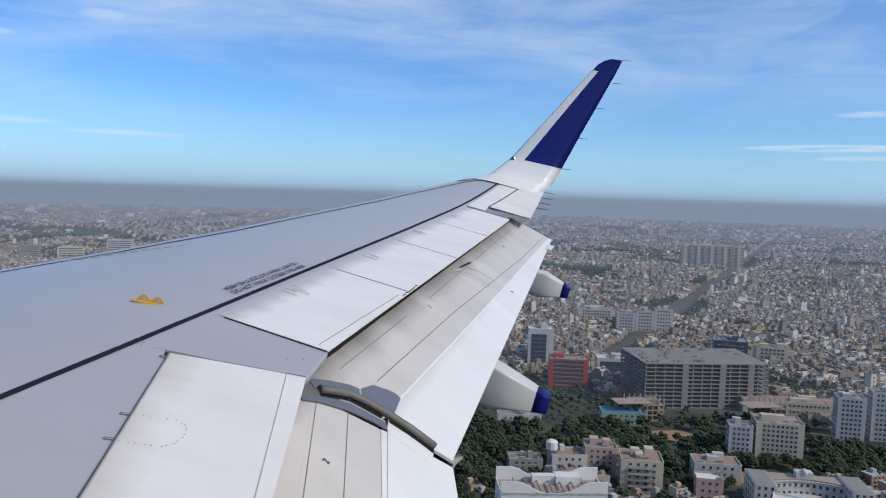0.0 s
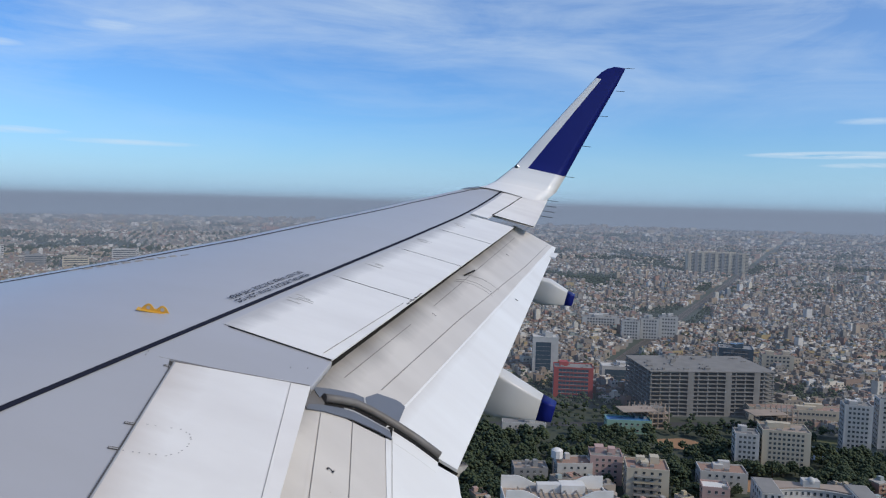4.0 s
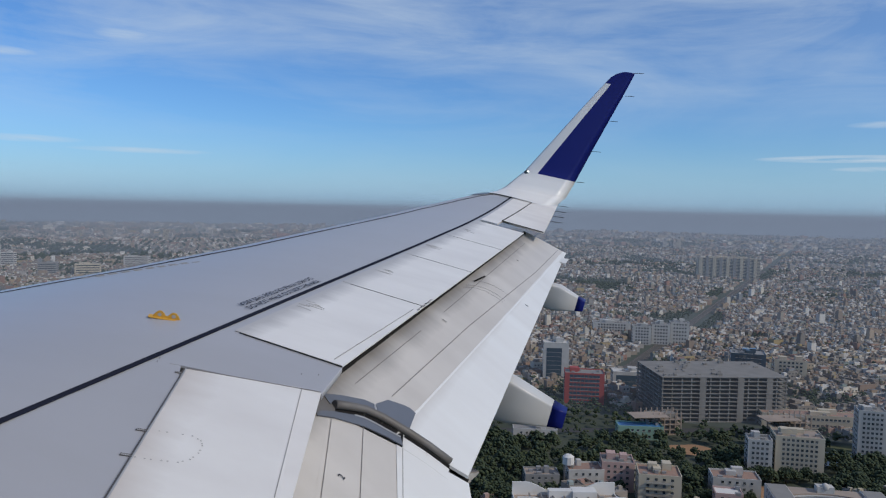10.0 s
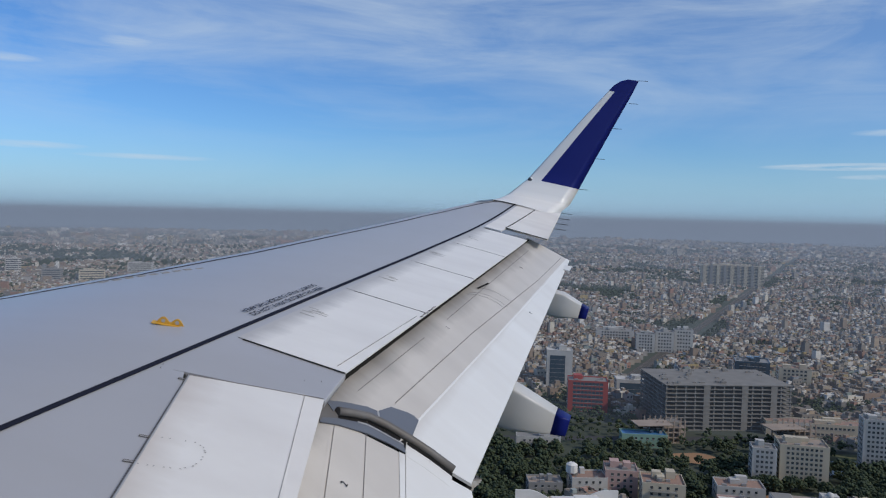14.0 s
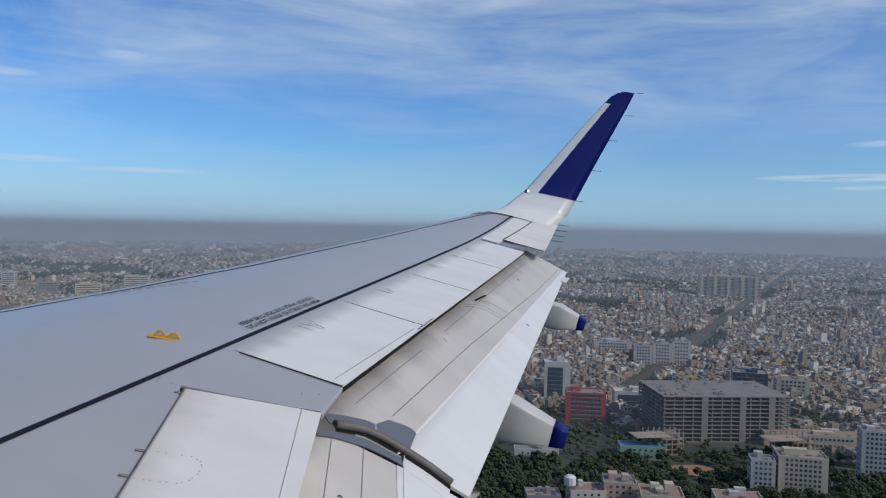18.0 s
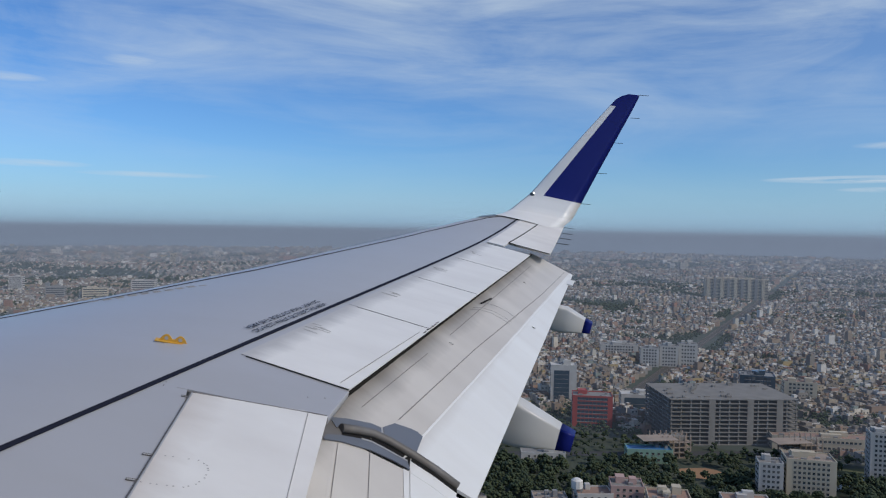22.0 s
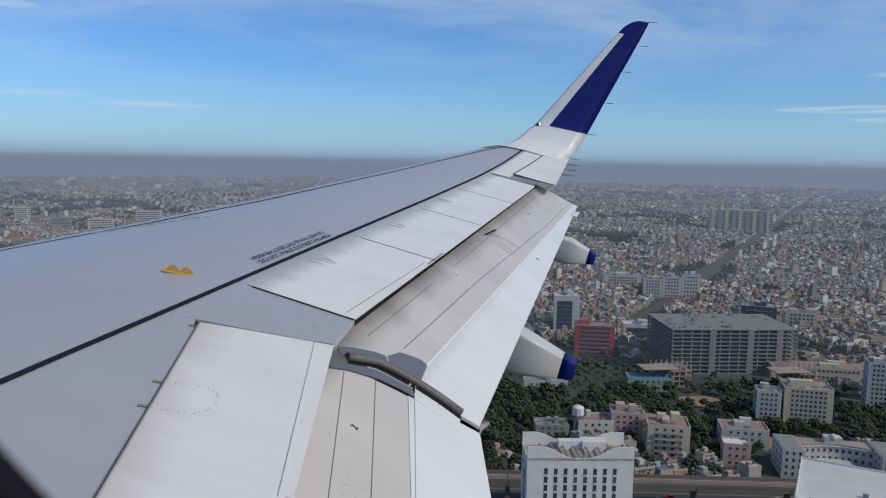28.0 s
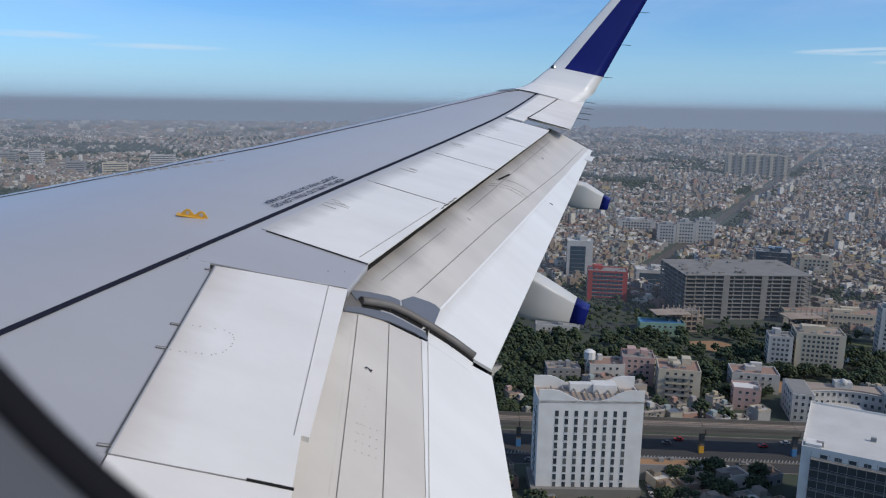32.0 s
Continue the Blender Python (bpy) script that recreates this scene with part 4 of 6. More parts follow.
def free(x, y, pad=0.0):
    ok = np.ones(np.shape(x), bool)
    for tx, ty, hw, hd in TAKEN:
        ok &= ~((np.abs(x - tx) < hw + pad) & (np.abs(y - ty) < hd + pad))
    ok &= np.abs(y - VIA_Y) > 22 + pad
    ok &= ~((np.abs(y - CANAL_Y - 0.05 * (x - 200)) < 9 + pad) & (x > 225))
    ok &= np.abs(y - ROAD_Y - 0.08 * x) > 5 + pad
    return ok & (railway(x, y) > 13 + 0.3 * pad) | (ok & (y < 690))


def railway(x, y):
    """Distance from the centre line of the railway, which runs slantwise out of the city."""
    return np.abs((x - 150) * 0.894 - (y - 690) * 0.447)


def streets(x, y):
    """True on a street of the grid of lanes, some of which bend."""
    bend = 26 * (field(x, y, 420, 21) - 0.5)
    p, q = CG * x + SG * y + bend, -SG * x + CG * y + 0.6 * bend
    return (np.mod(p, 66) < 6.0) | (np.mod(q, 118) < 8.0) | (np.mod(q + 40, 610) < 14.0)


def turn_of(x, y):
    return GRID + 0.5 * (field(x, y, 420, 21) - 0.5) * 0.3


def bulk(name, verts, faces, mats, mat_ids, label, category, rounded=False):
    me = bpy.data.meshes.new(name)
    nv, nf, k = len(verts), len(faces), faces.shape[1]
    me.vertices.add(nv)
    me.vertices.foreach_set("co", np.asarray(verts, np.float32).ravel())
    me.loops.add(nf * k)
    me.loops.foreach_set("vertex_index", np.asarray(faces, np.int32).ravel())
    me.polygons.add(nf)
    me.polygons.foreach_set("loop_start", np.arange(nf, dtype=np.int32) * k)
    for m in mats:
        me.materials.append(m)
    me.polygons.foreach_set("material_index", np.asarray(mat_ids, np.int32))
    me.polygons.foreach_set("use_smooth", np.full(nf, rounded))
    me.update(calc_edges=True)
    me.validate()
    return tagged(new(name, me), label, category, kind="stuff")


BOX_F = np.array([(4, 5, 6, 7), (0, 1, 5, 4), (1, 2, 6, 5), (2, 3, 7, 6), (3, 0, 4, 7)])


def many_boxes(cx, cy, z0, w, d, h, ang):
    n_ = len(cx)
    sx = np.array([-1, 1, 1, -1, -1, 1, 1, -1]) * 0.5
    sy = np.array([-1, -1, 1, 1, -1, -1, 1, 1]) * 0.5
    sz = np.array([0, 0, 0, 0, 1, 1, 1, 1])
    lx, ly = sx[None] * w[:, None], sy[None] * d[:, None]
    c, s = np.cos(ang)[:, None], np.sin(ang)[:, None]
    v = np.stack([cx[:, None] + c * lx - s * ly, cy[:, None] + s * lx + c * ly, z0[:, None] + sz[None] * h[:, None]], -1).reshape(-1, 3)
    f = (BOX_F[None] + 8 * np.arange(n_)[:, None, None]).reshape(-1, 4)
    return v, f, np.tile([1, 0, 0, 0, 0], n_)


GRID = 0.32                       # the way the lanes run, in radians from the flight path
CG, SG = math.cos(GRID), math.sin(GRID)


def lots(y0, y1, step, west=0.66, jitter=0.16):
    """Building lots in rows along the lanes, between two depths of the seen sector."""
    r = 1.25 * y1 + 60
    ps, qs = np.meshgrid(np.arange(-r, r, step), np.arange(-r, r, step))
    p, q = ps.ravel(), qs.ravel()
    p = p + rng.uniform(-jitter, jitter, len(p)) * step
    q = q + rng.uniform(-jitter, jitter, len(q)) * step
    x, y = CG * p - SG * q, SG * p + CG * q
    keep = (y > y0) & (y <= y1) & (x < 0.66 * y + 50) & (x > -west * y - 50)
    return x[keep], y[keep]


def small_windows(x, y, w, d, h, ang, pitch=3.4, dz=3.1):
    """Window boxes on two sides of joined houses."""
    cx, cy, z0, ww, dd, aa = [], [], [], [], [], []
    for k in range(len(x)):
        for side_ in (0, 1):
            span, out_ = (w[k], d[k] / 2) if side_ == 0 else (d[k], w[k] / 2)
            n_c = max(1, int(span / pitch))
            for r in range(max(1, int(h[k] / dz))):
                for q in range(n_c):
                    s_ = (q + 0.5) / n_c * span - span / 2
                    lx, ly = (s_, -out_) if side_ == 0 else (out_, s_)
                    cx.append(x[k] + math.cos(ang[k]) * lx - math.sin(ang[k]) * ly)
                    cy.append(y[k] + math.sin(ang[k]) * lx + math.cos(ang[k]) * ly)
                    z0.append(r * dz + 1.0)
                    ww.append(1.3 if side_ == 0 else 0.16)
                    dd.append(0.16 if side_ == 0 else 1.3)
                    aa.append(ang[k])
    n_ = len(cx)
    v, f, _ = many_boxes(np.array(cx), np.array(cy), np.array(z0), np.array(ww), np.array(dd), np.full(n_, 1.25), np.array(aa))
    return v, f, np.full(len(f), 2)


# ------------------------------------------------------------------ far houses and trees, joined
def roofed(x, y, w, d, h, ang, up=0.7, t=0.22):
    """Flat-roofed bodies with a parapet round a sunken roof."""
    n_ = len(x)
    sx = np.array([-1, 1, 1, -1] * 4) * 0.5
    sy = np.array([-1, -1, 1, 1] * 4) * 0.5
    ins = np.array([0] * 8 + [t] * 8)
    lx = sx[None] * w[:, None] - np.sign(sx)[None] * ins[None]
    ly = sy[None] * d[:, None] - np.sign(sy)[None] * ins[None]
    z = np.stack([np.zeros(n_), h + up, h + up, h], 1)[:, np.repeat([0, 1, 2, 3], 4)]
    c, s = np.cos(ang)[:, None], np.sin(ang)[:, None]
    v = np.stack([x[:, None] + c * lx - s * ly, y[:, None] + s * lx + c * ly, z], -1).reshape(-1, 3)
    f0, m0 = [(12, 13, 14, 15)], [1]
    for k in range(4):
        j = (k + 1) % 4
        f0 += [(k, j, 4 + j, 4 + k), (4 + k, 4 + j, 8 + j, 8 + k), (8 + k, 8 + j, 12 + j, 12 + k)]
        m0 += [0, 0, 0]
    f = (np.array(f0)[None] + 16 * np.arange(n_)[:, None, None]).reshape(-1, 4)
    return v, f, np.tile(m0, n_)


def low_houses(y0, y1, step, detail, west=0.66, cut=0.60, heights=(3.2, 4.2, 5.6, 6.8, 8.4, 10.5)):
    x, y = lots(y0, y1, step, west)
    ok = (greens(x, y) < cut) & ~streets(x, y) & free(x, y, 2.5)
    x, y = x[ok], y[ok]
    n_ = len(x)
    ang = turn_of(x, y) + rng.normal(0, 0.03, n_)
    w, d = rng.uniform(0.74, 1.08, n_) * step, rng.uniform(0.74, 1.08, n_) * step
    h = rng.choice(heights, n_, p=[0.20, 0.22, 0.26, 0.19, 0.09, 0.04]) + rng.uniform(0, 1, n_)
    big = rng.uniform(0, 1, n_) < 0.045                    # flats and halls among the small houses
    w, d = np.where(big, w * rng.uniform(1.4, 2.6, n_), w), np.where(big, d * rng.uniform(1.1, 1.6, n_), d)
    h = np.where(big, h * 1.3, h)
    tall = rng.uniform(0, 1, n_) < 0.007
    h = np.where(tall, rng.uniform(10, 17, n_), h)
    c, s = np.cos(ang), np.sin(ang)

    def upper(share, lo, hi, reach, z_lo, z_hi, base=h):
        k = rng.uniform(0, 1, n_) < share
        ox, oy = rng.uniform(-reach, reach, n_) * w, rng.uniform(-reach, reach, n_) * d
        return many_boxes((x + c * ox - s * oy)[k], (y + s * ox + c * oy)[k], base[k], (w * rng.uniform(lo, hi, n_))[k], (d * rng.uniform(lo, hi, n_))[k], rng.uniform(z_lo, z_hi, n_)[k], ang[k])

    if detail > 1:
        sets = [roofed(x, y, w, d, h, ang), upper(0.55, 0.25, 0.45, 0.22, 1.8, 2.8), upper(0.30, 0.45, 0.75, 0.10, 2.4, 3.0), upper(0.45, 0.10, 0.18, 0.34, 0.9, 1.7)]
        near_ = y < 760
        sets.append(small_windows(x[near_], y[near_], w[near_], d[near_], h[near_], ang[near_], 3.0))
    else:
        sets = [many_boxes(x, y, np.zeros(n_), w, d, h, ang)]
        if detail:
            sets += [upper(0.60, 0.25, 0.60, 0.22, 1.6, 3.2)]
    off, vs, fs, ms = 0, [], [], []
    for v, f, m in sets:
        vs.append(v)
        fs.append(f + off)
        ms.append(m)
        off += len(v)
    bulk("low_houses", np.concatenate(vs), np.concatenate(fs), [M_HW, M_HR, M_PANE], np.concatenate(ms), "dense low concrete houses in cream, white and brick tones", "houses")


OCT = np.array([(1, 0, 0), (0, 1, 0), (-1, 0, 0), (0, -1, 0), (0, 0, 1), (0, 0, -1)], float)
OCT_F = np.array([(0, 1, 4), (1, 2, 4), (2, 3, 4), (3, 0, 4), (1, 0, 5), (2, 1, 5), (3, 2, 5), (0, 3, 5)])


def clumps(cx, cy, cz, r, flat=0.8):
    n_ = len(cx)
    jit = rng.uniform(0.75, 1.25, (n_, 6, 1))
    ang = rng.uniform(0, 6.28, n_)
    c, s = np.cos(ang)[:, None], np.sin(ang)[:, None]
    o = OCT[None] * jit * r[:, None, None]
    v = np.stack([cx[:, None] + c * o[..., 0] - s * o[..., 1], cy[:, None] + s * o[..., 0] + c * o[..., 1], cz[:, None] + flat * o[..., 2]], -1).reshape(-1, 3)
    return v, (OCT_F[None] + 6 * np.arange(n_)[:, None, None]).reshape(-1, 3)


def woods(y0, y1, step, per, size, share, thick=0.54):
    x, y = lots(y0, y1, step)
    g = greens(x, y)
    p = np.where(g > thick, 0.92, np.where(g > thick - 0.08, share * 1.7, share))
    ok = (rng.uniform(0, 1, len(x)) < p) & free(x, y, 1)
    x, y = x[ok], y[ok]
    rad = rng.uniform(0.6, 1.25, len(x)) * size
    x, y, rad = np.repeat(x, per), np.repeat(y, per), np.repeat(rad, per)
    a, q = rng.uniform(0, 6.28, len(x)), np.sqrt(rng.uniform(0, 1, len(x)))
    hz = rng.uniform(0.35, 1.0, len(x))
    cx, cy = x + np.cos(a) * q * rad * 0.85, y + np.sin(a) * q * rad * 0.85
    cz = rad * 1.55 * hz * (1.15 - 0.45 * q * q) + 1.0
    v, f = clumps(cx, cy, cz, rad * rng.uniform(0.34, 0.58, len(x)) * (1.5 if per < 7 else (0.9 if per < 20 else (0.72 if per < 60 else 0.50))))
    bulk("far_trees", v, f, [M_LEAF], np.zeros(len(f), int), "dark green broadleaf trees between the houses", "trees", per > 20)


low_houses(226, 302, 7.4, 2, 0.05, 0.72, (2.8, 3.2, 3.6, 4.2, 5.6, 7.0))
low_houses(490, 780, 6.6, 2, 0.10, 0.60, (2.9, 3.4, 4.4, 5.6, 6.8, 8.6))
low_houses(780, 1200, 6.0, 2, 0.14, 0.64, (2.4, 2.9, 3.4, 4.2, 5.4, 6.8))
low_houses(1200, 1900, 7.2, 1, 0.66, 0.65, (2.5, 3.0, 3.6, 4.6, 5.8, 7.4))
low_houses(1900, 3000, 10.0, 1, 0.66, 0.65, (3.0, 3.6, 4.6, 5.8, 7.4, 9.8))
low_houses(3000, 4750, 19.5, 0, heights=(4.2, 5.2, 6.6, 8.8, 12.4, 18.5))
woods(226, 300, 9.5, 40, 3.4, 0.10, 0.66)
woods(335, 490, 8.8, 84, 4.3, 0.20, 0.60)
woods(490, 780, 8.6, 10, 3.0, 0.26, 0.56)
woods(780, 1200, 8.6, 8, 2.6, 0.22, 0.62)
woods(1200, 1900, 11.0, 6, 3.2, 0.22, 0.62)
woods(1900, 4700, 22.0, 3, 5.2, 0.20, 0.62)

# ------------------------------------------------------------------ buildings that stand out
M_BALLAST = material("brown_ballast", (0.085, 0.074, 0.062), 0.95, vary=0.5, scale=0.1, tint=(0.055, 0.05, 0.042), fine=0.3)
PANES = {}


def pane_mesh(key, w, h, mat, depth=0.25):
    """One shared window: a recessed pane with a raised rim and a sill."""
    k = (key, round(w, 2), round(h, 2))
    if k not in PANES:
        bm_ = bmesh.new()
        add_box(bm_, -w / 2, w / 2, -0.06, 0.02, -h / 2, h / 2, 0)
        add_box(bm_, -w / 2 - 0.12, w / 2 + 0.12, -depth, 0.02, -h / 2 - 0.18, -h / 2, 1)
        me = bpy.data.meshes.new("window")
        bm_.to_mesh(me)
        bm_.free()
        me.materials.append(mat)
        me.materials.append(M_PAINTW)
        PANES[k] = me
    return PANES[k]


def put(name, me, parent, x, y, z, rz=0.0):
    ob_ = new(name, me)
    ob_.parent = parent
    ob_.matrix_local = pose(x, y, z, 0, 0, rz)
    return ob_


def facade(parent, side, w, d, rows_, cols, z0, dz, pw, ph, mat=None, key="pane", margin=0.12, name="window"):
    """Windows one by one on a side of a block: front, left, right."""
    me = pane_mesh(key, pw, ph, mat or M_PANE)
    span = w if side == "front" else d
    for r in range(rows_):
        for c in range(cols):
            s = -span / 2 + span * margin + (span * (1 - 2 * margin)) * (c + 0.5) / cols
            z = z0 + dz * r
            if side == "front":
                put(name, me, parent, s, -d / 2 - 0.01, z)
            elif side == "left":
                put(name, me, parent, -w / 2 - 0.01, s, z, -90)
            else:
                put(name, me, parent, w / 2 + 0.01, s, z, 90)


def parapet(w, d, h, t=0.35, up=1.0):
    bm_ = bmesh.new()
    add_box(bm_, -w / 2, w / 2, -d / 2, -d / 2 + t, h, h + up)
    add_box(bm_, -w / 2, w / 2, d / 2 - t, d / 2, h, h + up)
    add_box(bm_, -w / 2, -w / 2 + t, -d / 2 + t, d / 2 - t, h, h + up)
    add_box(bm_, w / 2 - t, w / 2, -d / 2 + t, d / 2 - t, h, h + up)
    return bm_


def tank_bm(r, h):
    bm_ = bmesh.new()
    ls = [[bm_.verts.new((q * r * math.cos(a), q * r * math.sin(a), z)) for a in [k * math.tau / 10 for k in range(10)]] for q, z in ((1, 0), (1, h * 0.8), (0.5, h), )]
    for l0, l1 in zip(ls, ls[1:]):
        for k in range(10):
            bm_.faces.new((l0[k], l0[(k + 1) % 10], l1[(k + 1) % 10], l1[k]))
    bm_.faces.new(ls[-1])
    return bm_


def block(x, y, ang, w, d, h, wall, roof, label, cat="building", name="office_building", floors=0, cols=0, side_cols=0, pane=(1.6, 1.5), pmat=None, key="pane",
          heads=2, seed=1, bands=False, curtain=None):
    rs = random.Random(seed)
    ob_ = new(name)
    ob_.matrix_world = pose(x, y, 0, 0, 0, ang)
    tagged(ob_, label, cat)
    part("wall", box(-w / 2, w / 2, -d / 2, d / 2, 0, h), wall, ob_)
    part("roof", box(-w / 2 + 0.3, w / 2 - 0.3, -d / 2 + 0.3, d / 2 - 0.3, h - 0.2, h + 0.12), roof, ob_)
    part("parapet", parapet(w + 0.1, d + 0.1, h - 0.1), wall, ob_)
    for k in range(heads):
        a, b = rs.uniform(0.12, 0.3) * w, rs.uniform(0.2, 0.42) * d
        cx_, cy_ = rs.uniform(-0.3, 0.3) * w, rs.uniform(-0.1, 0.3) * d
        part("stair_head", box(cx_ - a / 2, cx_ + a / 2, cy_ - b / 2, cy_ + b / 2, h + 0.1, h + rs.uniform(2.2, 4.0) + 0.05 * k), wall, ob_)
    for k in range(2 + heads):
        a = rs.uniform(0.7, 1.4)
        cx_, cy_ = rs.uniform(-0.42, 0.42) * w, rs.uniform(-0.42, 0.42) * d
        part("roof_unit", box(cx_ - a, cx_ + a, cy_ - a * 0.7, cy_ + a * 0.7, h + 0.1, h + rs.uniform(1.0, 1.9)), M_GREYF, ob_)
    if bands and floors:
        dz = h / floors
        for r in range(floors):
            part("window_band", box(-w * 0.45, w * 0.45, -d / 2 - 0.05, -d / 2 + 0.2, dz * r + dz * 0.35, dz * r + dz * 0.75), M_PANE, ob_)
            part("window_band", box(-w / 2 - 0.05, -w / 2 + 0.2, -d * 0.42, d * 0.42, dz * r + dz * 0.35, dz * r + dz * 0.75), M_PANE, ob_)
            part("window_band", box(w / 2 - 0.2, w / 2 + 0.05, -d * 0.42, d * 0.42, dz * r + dz * 0.35, dz * r + dz * 0.75), M_PANE, ob_)
    elif floors:
        dz = h / floors
        if cols:
            facade(ob_, "front", w, d, floors, cols, dz * 0.55, dz, *pane, pmat, key)
        if side_cols:
            facade(ob_, "left", w, d, floors, side_cols, dz * 0.55, dz, *pane, pmat, key)
            facade(ob_, "right", w, d, floors, side_cols, dz * 0.55, dz, *pane, pmat, key)
    if curtain:
        for side, s0, s1, c0, c1 in curtain:                # glass wall: share of the width and of the height
            cw = w if side == "front" else d
            a, b, z0_, z1_ = (s0 - 0.5) * cw, (s1 - 0.5) * cw, c0 * h, c1 * h
            if side == "front":
                g = part("glass_wall", box(a, b, -d / 2 - 0.12, -d / 2 + 0.2, z0_, z1_), M_CURT, ob_)
            elif side == "left":
                g = part("glass_wall", box(-w / 2 - 0.12, -w / 2 + 0.2, a, b, z0_, z1_), M_CURT, ob_)
            else:
                g = part("glass_wall", box(w / 2 - 0.2, w / 2 + 0.12, a, b, z0_, z1_), M_CURT, ob_)
            n_ = max(2, int((z1_ - z0_) / 3.6))
            for k in range(1, n_):
                z = lerp(z0_, z1_, k / n_)
                if side == "front":
                    part("transom", box(a, b, -d / 2 - 0.2, -d / 2 - 0.1, z - 0.12, z + 0.12), M_GREYF, g)
                elif side == "left":
                    part("transom", box(-w / 2 - 0.2, -w / 2 - 0.1, a, b, z - 0.12, z + 0.12), M_GREYF, g)
                else:
                    part("transom", box(w / 2 + 0.1, w / 2 + 0.2, a, b, z - 0.12, z + 0.12), M_GREYF, g)
    return ob_


# white hotel with the swooping roof screen
HW_, HD_, HH_ = 40.0, 16.0, 38.5
hotel = block(44, 285, 3, HW_, HD_, HH_, M_HOTEL, M_ROOFB, "tall white hotel slab with swooping roof screen and small square windows", "hotel", "hotel_building", heads=2, seed=5)
facade(hotel, "front", HW_, HD_, 10, 8, 5.0, 3.25, 1.35, 2.3, key="hotel", margin=0.13)
facade(hotel, "left", HW_, HD_, 10, 2, 5.0, 3.25, 1.2, 1.5, key="hotel_side", margin=0.2)
facade(hotel, "right", HW_, HD_, 10, 2, 5.0, 3.25, 1.2, 1.5, key="hotel_side", margin=0.2)
for yy in (-HD_ / 2, HD_ / 2 - 0.5):
    bm = bmesh.new()
    top_, bot_ = [], []
    for k in range(25):
        s = -1 + k / 12
        hgt = HH_ + 0.8 + 4.4 * (0.5 - 0.5 * math.cos(min(1.0, max(0.0, abs(s) - 0.12) / 0.62) * math.pi))
        for lst, z in ((top_, hgt), (bot_, HH_ - 0.4)):
            lst.append((bm.verts.new((s * HW_ / 2, yy - 0.05, z)), bm.verts.new((s * HW_ / 2, yy + 0.5, z))))
    for (t0, t1), (b0, b1) in zip(zip(top_, top_[1:]), zip(bot_, bot_[1:])):
        bm.faces.new((b0[0], b1[0], t1[0], t0[0]))
        bm.faces.new((b1[1], b0[1], t0[1], t1[1]))
        bm.faces.new((t0[0], t1[0], t1[1], t0[1]))
    bm.faces.new((top_[0][0], top_[0][1], bot_[0][1], bot_[0][0]))
    bm.faces.new((top_[-1][1], top_[-1][0], bot_[-1][0], bot_[-1][1]))
    part("roof_screen", bm, M_HOTEL, hotel, "white swooping roof screen")
for k in range(7):
    part("roof_beam", box(-14 + k * 4.4, -13.5 + k * 4.4, -7.5, 5.5, HH_ + 1.2, HH_ + 1.7), M_CONC, hotel)
part("drain_pipe", box(-HW_ / 2 - 0.35, -HW_ / 2, -2.0, -1.4, 8, HH_ - 6), M_GREYF, hotel)
part("podium", box(-22, 20.5, -10, 8, 0, 4.2), M_CONC, hotel)

# unfinished concrete block: slabs on columns
frame_b = new("unfinished_building")
frame_b.matrix_world = pose(190, 568, 0, 0, 0, 5)
tagged(frame_b, "large unfinished grey concrete building of open floors on columns", "building")
UW, UD, UF, UH = 92.0, 56.0, 11, 2.9
for k in range(UF + 1):
    part("floor_slab", box(-UW / 2, UW / 2, -UD / 2, UD / 2, k * UH, k * UH + 0.55), M_CONC, frame_b)
bm_col = box(-0.45, 0.45, -0.45, 0.45, 0, UF * UH)
col_ob = part("column", bm_col, M_CONC, frame_b)
first_col = True
for sx in [k / 13 - 0.5 for k in range(14)]:
    for sy in (-0.49, 0.49):
        c_ob = col_ob if first_col else put("column", col_ob.data, frame_b, 0, 0, 0)
        first_col = False
        c_ob.matrix_local = pose(sx * (UW - 2), sy * (UD - 1), 0)
for sy in [k / 6 - 0.5 for k in range(1, 6)]:
    for sx in (-0.49, 0.49):
        put("column", col_ob.data, frame_b, sx * (UW - 1), sy * UD, 0)
part("core_wall", box(-UW * 0.42, UW * 0.42, -UD * 0.36, UD * 0.36, 0.5, UF * UH), M_CONC, frame_b)
for a_, b_ in ((-0.20, -0.15), (0.10, 0.15), (0.33, 0.38)):
    part("blind_bay", box(a_ * UW, b_ * UW, -UD / 2 + 0.1, -UD / 2 + 0.5, 0.5, UF * UH), M_CONC, frame_b)
rsx = random.Random(4)
for k in range(26):
    a_, b_ = rsx.uniform(-0.48, 0.45) * UW, rsx.uniform(-0.48, 0.44) * UD
    part("roof_stub", box(a_, a_ + rsx.uniform(0.8, 4), b_, b_ + rsx.uniform(0.8, 3), UF * UH + 0.5, UF * UH + rsx.uniform(1.2, 2.6)), M_CONC, frame_b)

